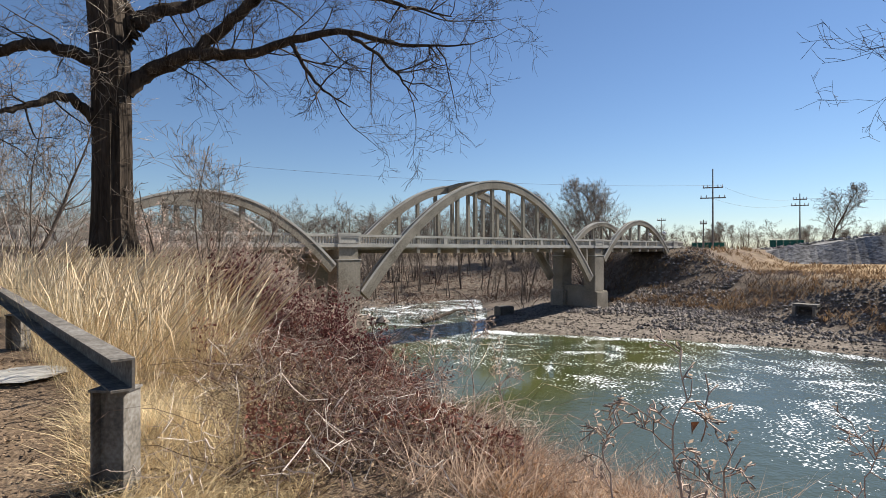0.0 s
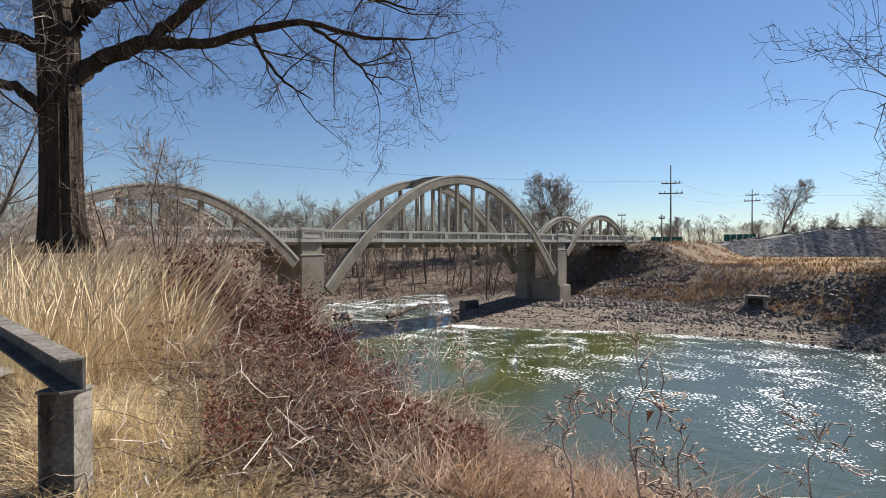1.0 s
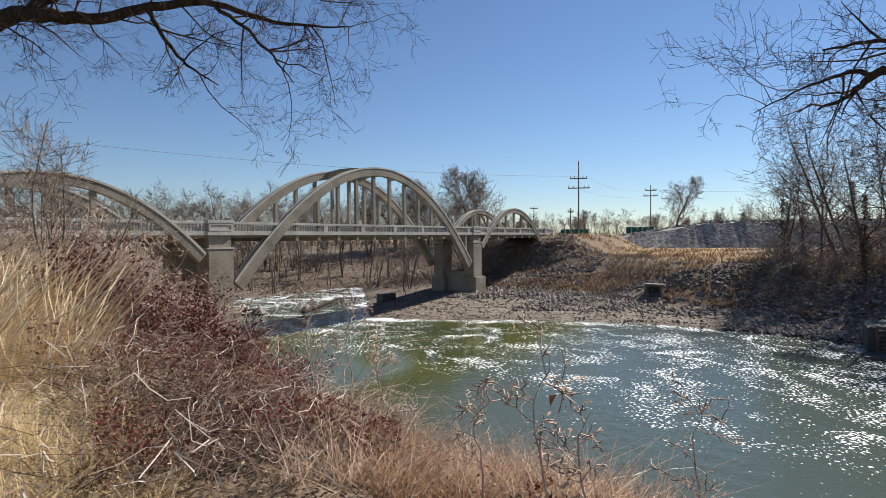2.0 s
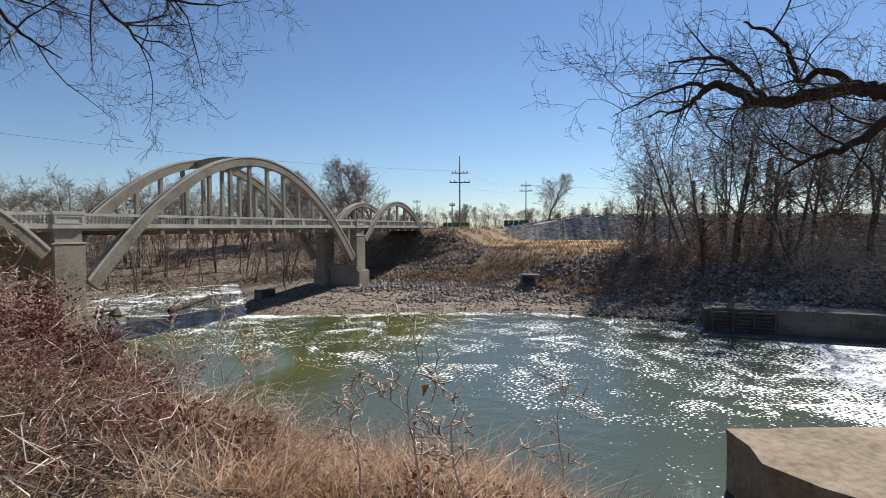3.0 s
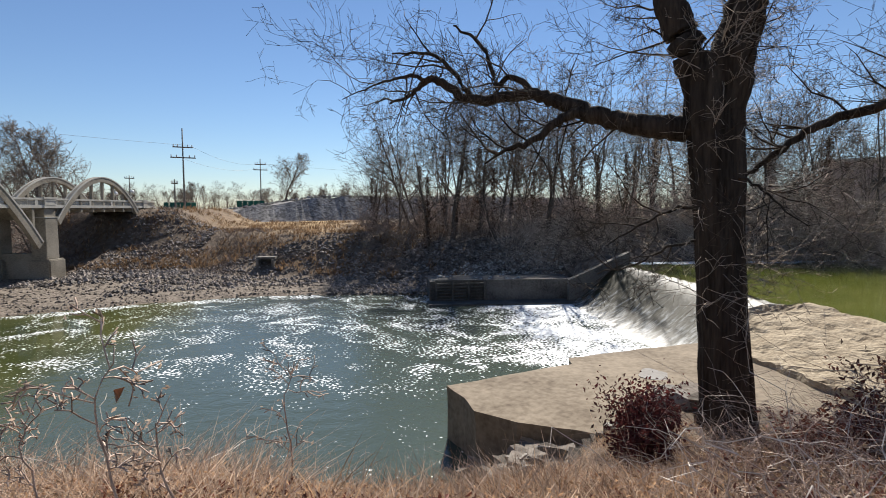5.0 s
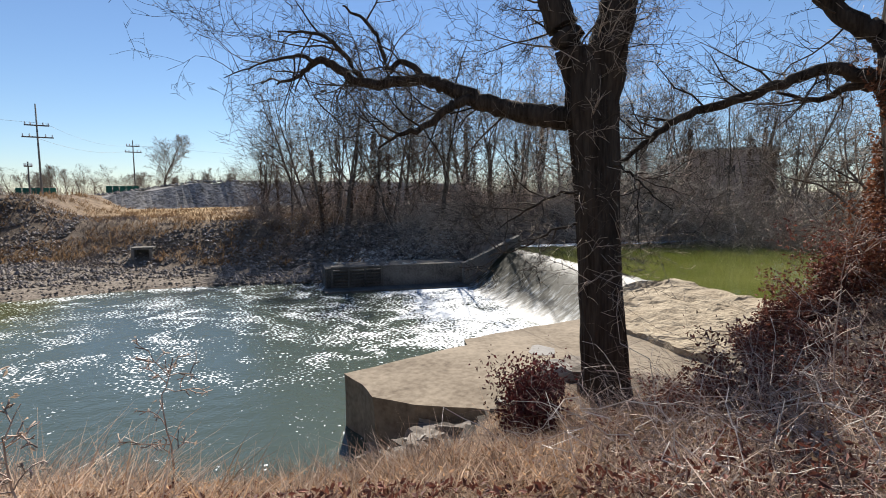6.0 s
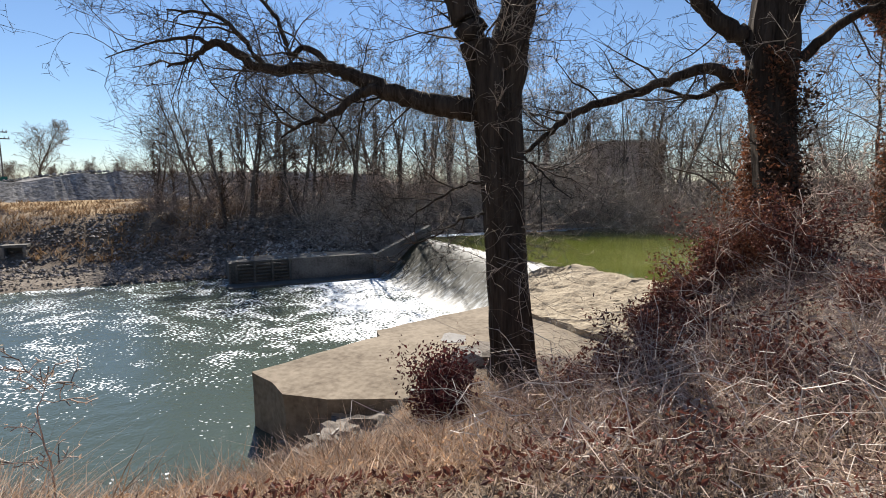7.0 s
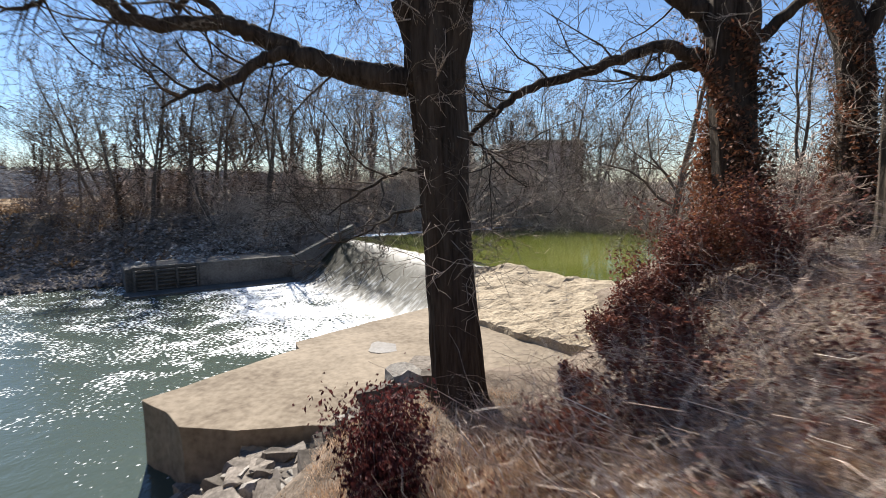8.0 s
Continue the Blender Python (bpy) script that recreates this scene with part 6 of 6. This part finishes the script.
def green_fence(az0, az1, d, z0, z1, n):
    x, y = polar(az0, d)
    f = thing("green_fence", (x, y, z0), "dark green sheet fence beside the road", "fence", "green fences")
    e = Vector((*polar(az1, d), 0)) - Vector((x, y, 0))
    yaw = math.degrees(math.atan2(e.y, e.x))
    w = e.length / n
    for i in range(n):
        bm = bmesh.new()
        box(bm, (i * w + 0.03, -0.04, -2.0), (i * w + w - 0.03, 0.04, z1 - z0), pose(0, 0, 0, 0, 0, yaw))
        part("panel", bm, M_GREEN, f)


green_fence(24.6, 27.4, 112, 7.0, 8.7, 6)
green_fence(31.0, 33.6, 108, 7.0, 9.0, 5)


def far_building():
    x, y = polar(90.2, 96)
    b = thing("building", (x, y, 6.0), "flat-roofed brick building far behind the woods", "building")
    m = pose(0, 0, 0, 0, 0, -89)
    bm = bmesh.new()
    box(bm, (-6, -4, -1), (6, 4, 7.6), m)
    part("wall", bm, M_BRICK, b)
    bm = bmesh.new()
    box(bm, (-6.3, -4.4, 7.6), (6.3, 4.4, 8.0), m)
    part("roof", bm, M_PALE, b)
    for u in (-3.2, 0, 3.2):
        bm = bmesh.new()
        box(bm, (u - 0.7, -4.06, 3.5), (u + 0.7, -3.98, 5.4), m)
        part("window", bm, M_DARKC, b)


far_building()


# ---- rubble, logs ----
def scatter_stones(name, n, place, s0, s1, mat, label, seed, sink=0.0):
    rng = np.random.default_rng(seed)
    x, y = place(n, rng)
    z = np.maximum(land(x, y), -0.05)
    s = s0 + (s1 - s0) * rng.uniform(0, 1, len(x)) ** 2.5
    unit = np.array([(1, 0, 0), (0.3, 0.95, 0), (-0.8, 0.6, 0.1), (-0.8, -0.6, 0), (0.3, -0.95, 0.1), (0.15, 0.1, 0.8), (-0.2, -0.1, 0.7), (0, 0, -0.5)])
    V = unit[None] * s[:, None, None] * rng.uniform(0.7, 1.3, (len(x), 8, 3))
    ang = rng.uniform(0, 6.283, len(x))
    c, q = np.cos(ang)[:, None], np.sin(ang)[:, None]
    V = np.stack([V[:, :, 0] * c - V[:, :, 1] * q + x[:, None], V[:, :, 0] * q + V[:, :, 1] * c + y[:, None], V[:, :, 2] + z[:, None] + s[:, None] * (0.2 - sink)], 2)
    tri = np.array([(0, 1, 5), (1, 2, 5), (2, 6, 5), (2, 3, 6), (3, 4, 6), (4, 5, 6), (4, 0, 5), (1, 0, 7), (2, 1, 7), (3, 2, 7), (4, 3, 7), (0, 4, 7)])
    F = ((np.arange(len(x)) * 8)[:, None, None] + tri[None]).reshape(-1, 3)
    stuff(name, V.reshape(-1, 3), F.tolist(), mat, label, "stones")


def far_strip(b0, b1, w0, w1):
    def place(n, rng):
        b = rng.uniform(b0, b1, n)
        a = np.interp(b, B_KNOTS, FAR_EDGE) + rng.uniform(w0, w1, n)
        return xy(a, b)
    return place


M_DARKROCK = surface("dark_rubble", (0.08, 0.068, 0.058), (0.36, 0.31, 0.265), 0.9, 1.5, 10.0, 0.4, 0.05, island=0.5)
scatter_stones("bar_gravel", 10000, far_strip(2, 40, 0.0, 17), 0.02, 0.14, M_BAR, "grey-brown gravel and cobbles on the river bar", 41)
scatter_stones("bank_rubble", 6000, far_strip(-14, 6, 0.1, 10), 0.04, 0.24, M_DARKROCK, "dark broken rubble lining the far bank", 42)
scatter_stones("bank_rubble", 2600, far_strip(4, 24, 4.0, 14), 0.05, 0.24, M_DARKROCK, "dark broken rubble around the culvert", 44)
scatter_stones("bank_rubble", 1100, lambda n, r: xy(r.uniform(46.5, 51, n), r.uniform(-15, -4, n)), 0.05, 0.2, M_PALE, "pale broken stones above the sluice", 46)
scatter_stones("bank_rubble", 2600, far_strip(22, 33, 10, 32), 0.06, 0.3, M_DARKROCK, "grey rubble on the slope below the bridge end", 47)
scatter_stones("ledge_rocks", 1500, lambda n, r: xy(r.uniform(16, 34, n), r.uniform(44, 66, n)), 0.2, 0.8, M_DARKROCK, "dark flat rocks breaking the shallow rapids", 43, 0.0)


def log(p, q, r, seed, label):
    rng = np.random.default_rng(seed)
    ln = smooth_line([p, p.lerp(q, 0.35), p.lerp(q, 0.7), q], [r, r * 0.9, r * 0.7, r * 0.4], 4, 0.05, rng)
    tagged(new("log", tube_mesh("log", [ln], M_BARK, 8)), label, "log", "drift logs")


for i, (a0, b0, a1, b1, r, up) in enumerate(((26, 46, 33, 45, 0.25, 0.4), (24, 52, 31, 55, 0.22, 0.9), (20, 58, 29, 57, 0.3, 0.8), (35.5, 41, 44, 44, 0.22, 0.5))):
    p, q = xy(a0, b0), xy(a1, b1)
    log(Vector((*p, max(0.1, ground_at(*p)) + 0.15)), Vector((*q, max(0.1, ground_at(*q)) + up)), r, i, "dark drift log stranded below the bridge")
x, y = polar(6.4, 60.5)
bm = bmesh.new()
box(bm, (-0.9, -0.7, -1), (0.9, 0.7, 1.0), pose(x, y, 0.2, 0, 0, 30))
blk = new("concrete_block", bpy.data.meshes.new("concrete_block"))
bevelled(bm, 0.1).to_mesh(blk.data)
bm.free()
blk.data.materials.append(M_DARKC)
tagged(blk, "dark old concrete footing on the river bar", "block")


# ---- woods too far or too dense to count ----
def thicket(name, n, az0, az1, r0, r1, h, radius, mat, label, seed, k=4, lean=0.45, arch=0.35, wander=0.35):
    rng = np.random.default_rng(seed)
    x, y = strew(n, az0, az1, r0, r1, rng, 1.0)
    P, R = canes(x, y, h * np.clip(0.8 + 0.7 * wobble(x, y, 0.25, seed), 0.3, 1.6), radius, rng, arch, lean, k, wander)
    stuff(name, *np_tubes(P, R), mat, label, "woods")


thicket("far_woods", 2200, -46, 17, 105, 150, 5.5, 0.04, M_TWIG, "grey-brown mass of bare woods on the horizon", 201, 4)
thicket("far_woods", 2000, 16, 44, 190, 270, 6.0, 0.05, M_TWIG, "grey-brown mass of bare woods on the horizon", 202, 4)
thicket("far_thicket", 2600, 43.5, 101, 55, 74, 6.0, 0.03, M_BROWN, "dense brown leafless thicket on the far bank", 203, 7, 1.3, 1.3, 1.1)
thicket("far_thicket", 1800, 44, 101, 53, 60, 2.4, 0.022, M_BROWN, "dense brown leafless thicket on the far bank", 204, 7, 1.4, 1.4, 1.2)
thicket("far_thicket", 2400, -64, -34, 24, 50, 4.5, 0.018, M_BROWN, "dense brown leafless thicket beside the road", 205, 5, 0.6)
thicket("bank_thicket", 2600, -31, -9, 17, 30, 2.2, 0.010, M_BRAMBLE, "grey-brown twiggy thicket below the bridge", 206, 6, 0.9)
# dark canes stand in for the wet mud and woodland shade of this bank
thicket("bank_thicket", 3200, -12, 18, 73, 98, 1.5, 0.032, M_DARKCANE, "dark undergrowth on the muddy bank beyond the bridge", 207, 6, 1.2, 1.2, 0.9)


# rubble on the sluice top and at the slab edge
def rubble_on(n, a0, a1, b0, b1, z, s0, s1, mat, label, seed):
    rng = np.random.default_rng(seed)
    for i in range(n):
        x, y = xy(rng.uniform(a0, a1), rng.uniform(b0, b1))
        r = rng.uniform(s0, s1)
        ob = new("rock", rock_mesh("rock", r, seed + i, mat, 0.6))
        ob.location = (x, y, (z if z is not None else ground_at(x, y)) + r * 0.25)
        ob.rotation_euler = (rng.uniform(-0.3, 0.3), rng.uniform(-0.3, 0.3), rng.uniform(0, 6))
        tagged(ob, label, "rock", "rubble")


rubble_on(14, 43.9, 46.6, -13.5, -3.5, 1.58, 0.1, 0.28, M_PALE, "pale rubble lump on the sluice top", 300)
thicket("far_woods", 1800, 43, 138, 84, 130, 6.5, 0.04, M_TWIG, "grey-brown mass of bare woods behind the far bank", 208, 4)
thicket("far_thicket", 3600, 99, 138, 24, 62, 7.0, 0.02, M_BROWN, "dense brown leafless thicket upstream", 209, 7, 0.8, 0.7, 0.9)
thicket("bank_thicket", 2200, -25, -9, 12, 22, 1.6, 0.007, M_BRAMBLE, "grey-brown twiggy thicket below the bridge", 210, 6, 0.9)
thicket("bank_thicket", 5200, 75, 101, 52, 64, 7.5, 0.028, M_PALEBRUSH, "pale arching brush overhanging the far bank above the weir", 211, 8, 0.9, 0.75, 0.9)
thicket("bank_thicket", 1200, 58, 70, 50, 58, 4.0, 0.018, M_PALEBRUSH, "pale arching brush behind the sluice", 212, 8, 1.2, 1.4, 1.0)
scatter_stones("shelf_rocks", 900, lambda n, r: xy(r.uniform(37, 50, n), r.uniform(43, 64, n)), 0.08, 0.34, M_DARKROCK, "dark flat rocks of the shallow rapids", 45, 0.3)


def pool_ice():
    """Ragged ice along the far edge of the pool."""
    rng = np.random.default_rng(9)
    vs, fs = [], []
    n = 60
    for i in range(n + 1):
        b = -19.5 - 30 * i / n
        w = 0.25 + 0.9 * abs(noise.noise(Vector((i * 0.21, 3, 0)))) * 2
        for a in (43.2 - w, 44.6):
            x, y = xy(a, b)
            vs.append((x, y, 2.872))
        if i:
            o = i * 2
            fs.append((o - 2, o - 1, o + 1, o))
    tagged(new("ice_edge", mesh_of("ice_edge", vs, fs, M_ICE)), "thin white ice along the far edge of the pool", "ice", kind="structure")


pool_ice()
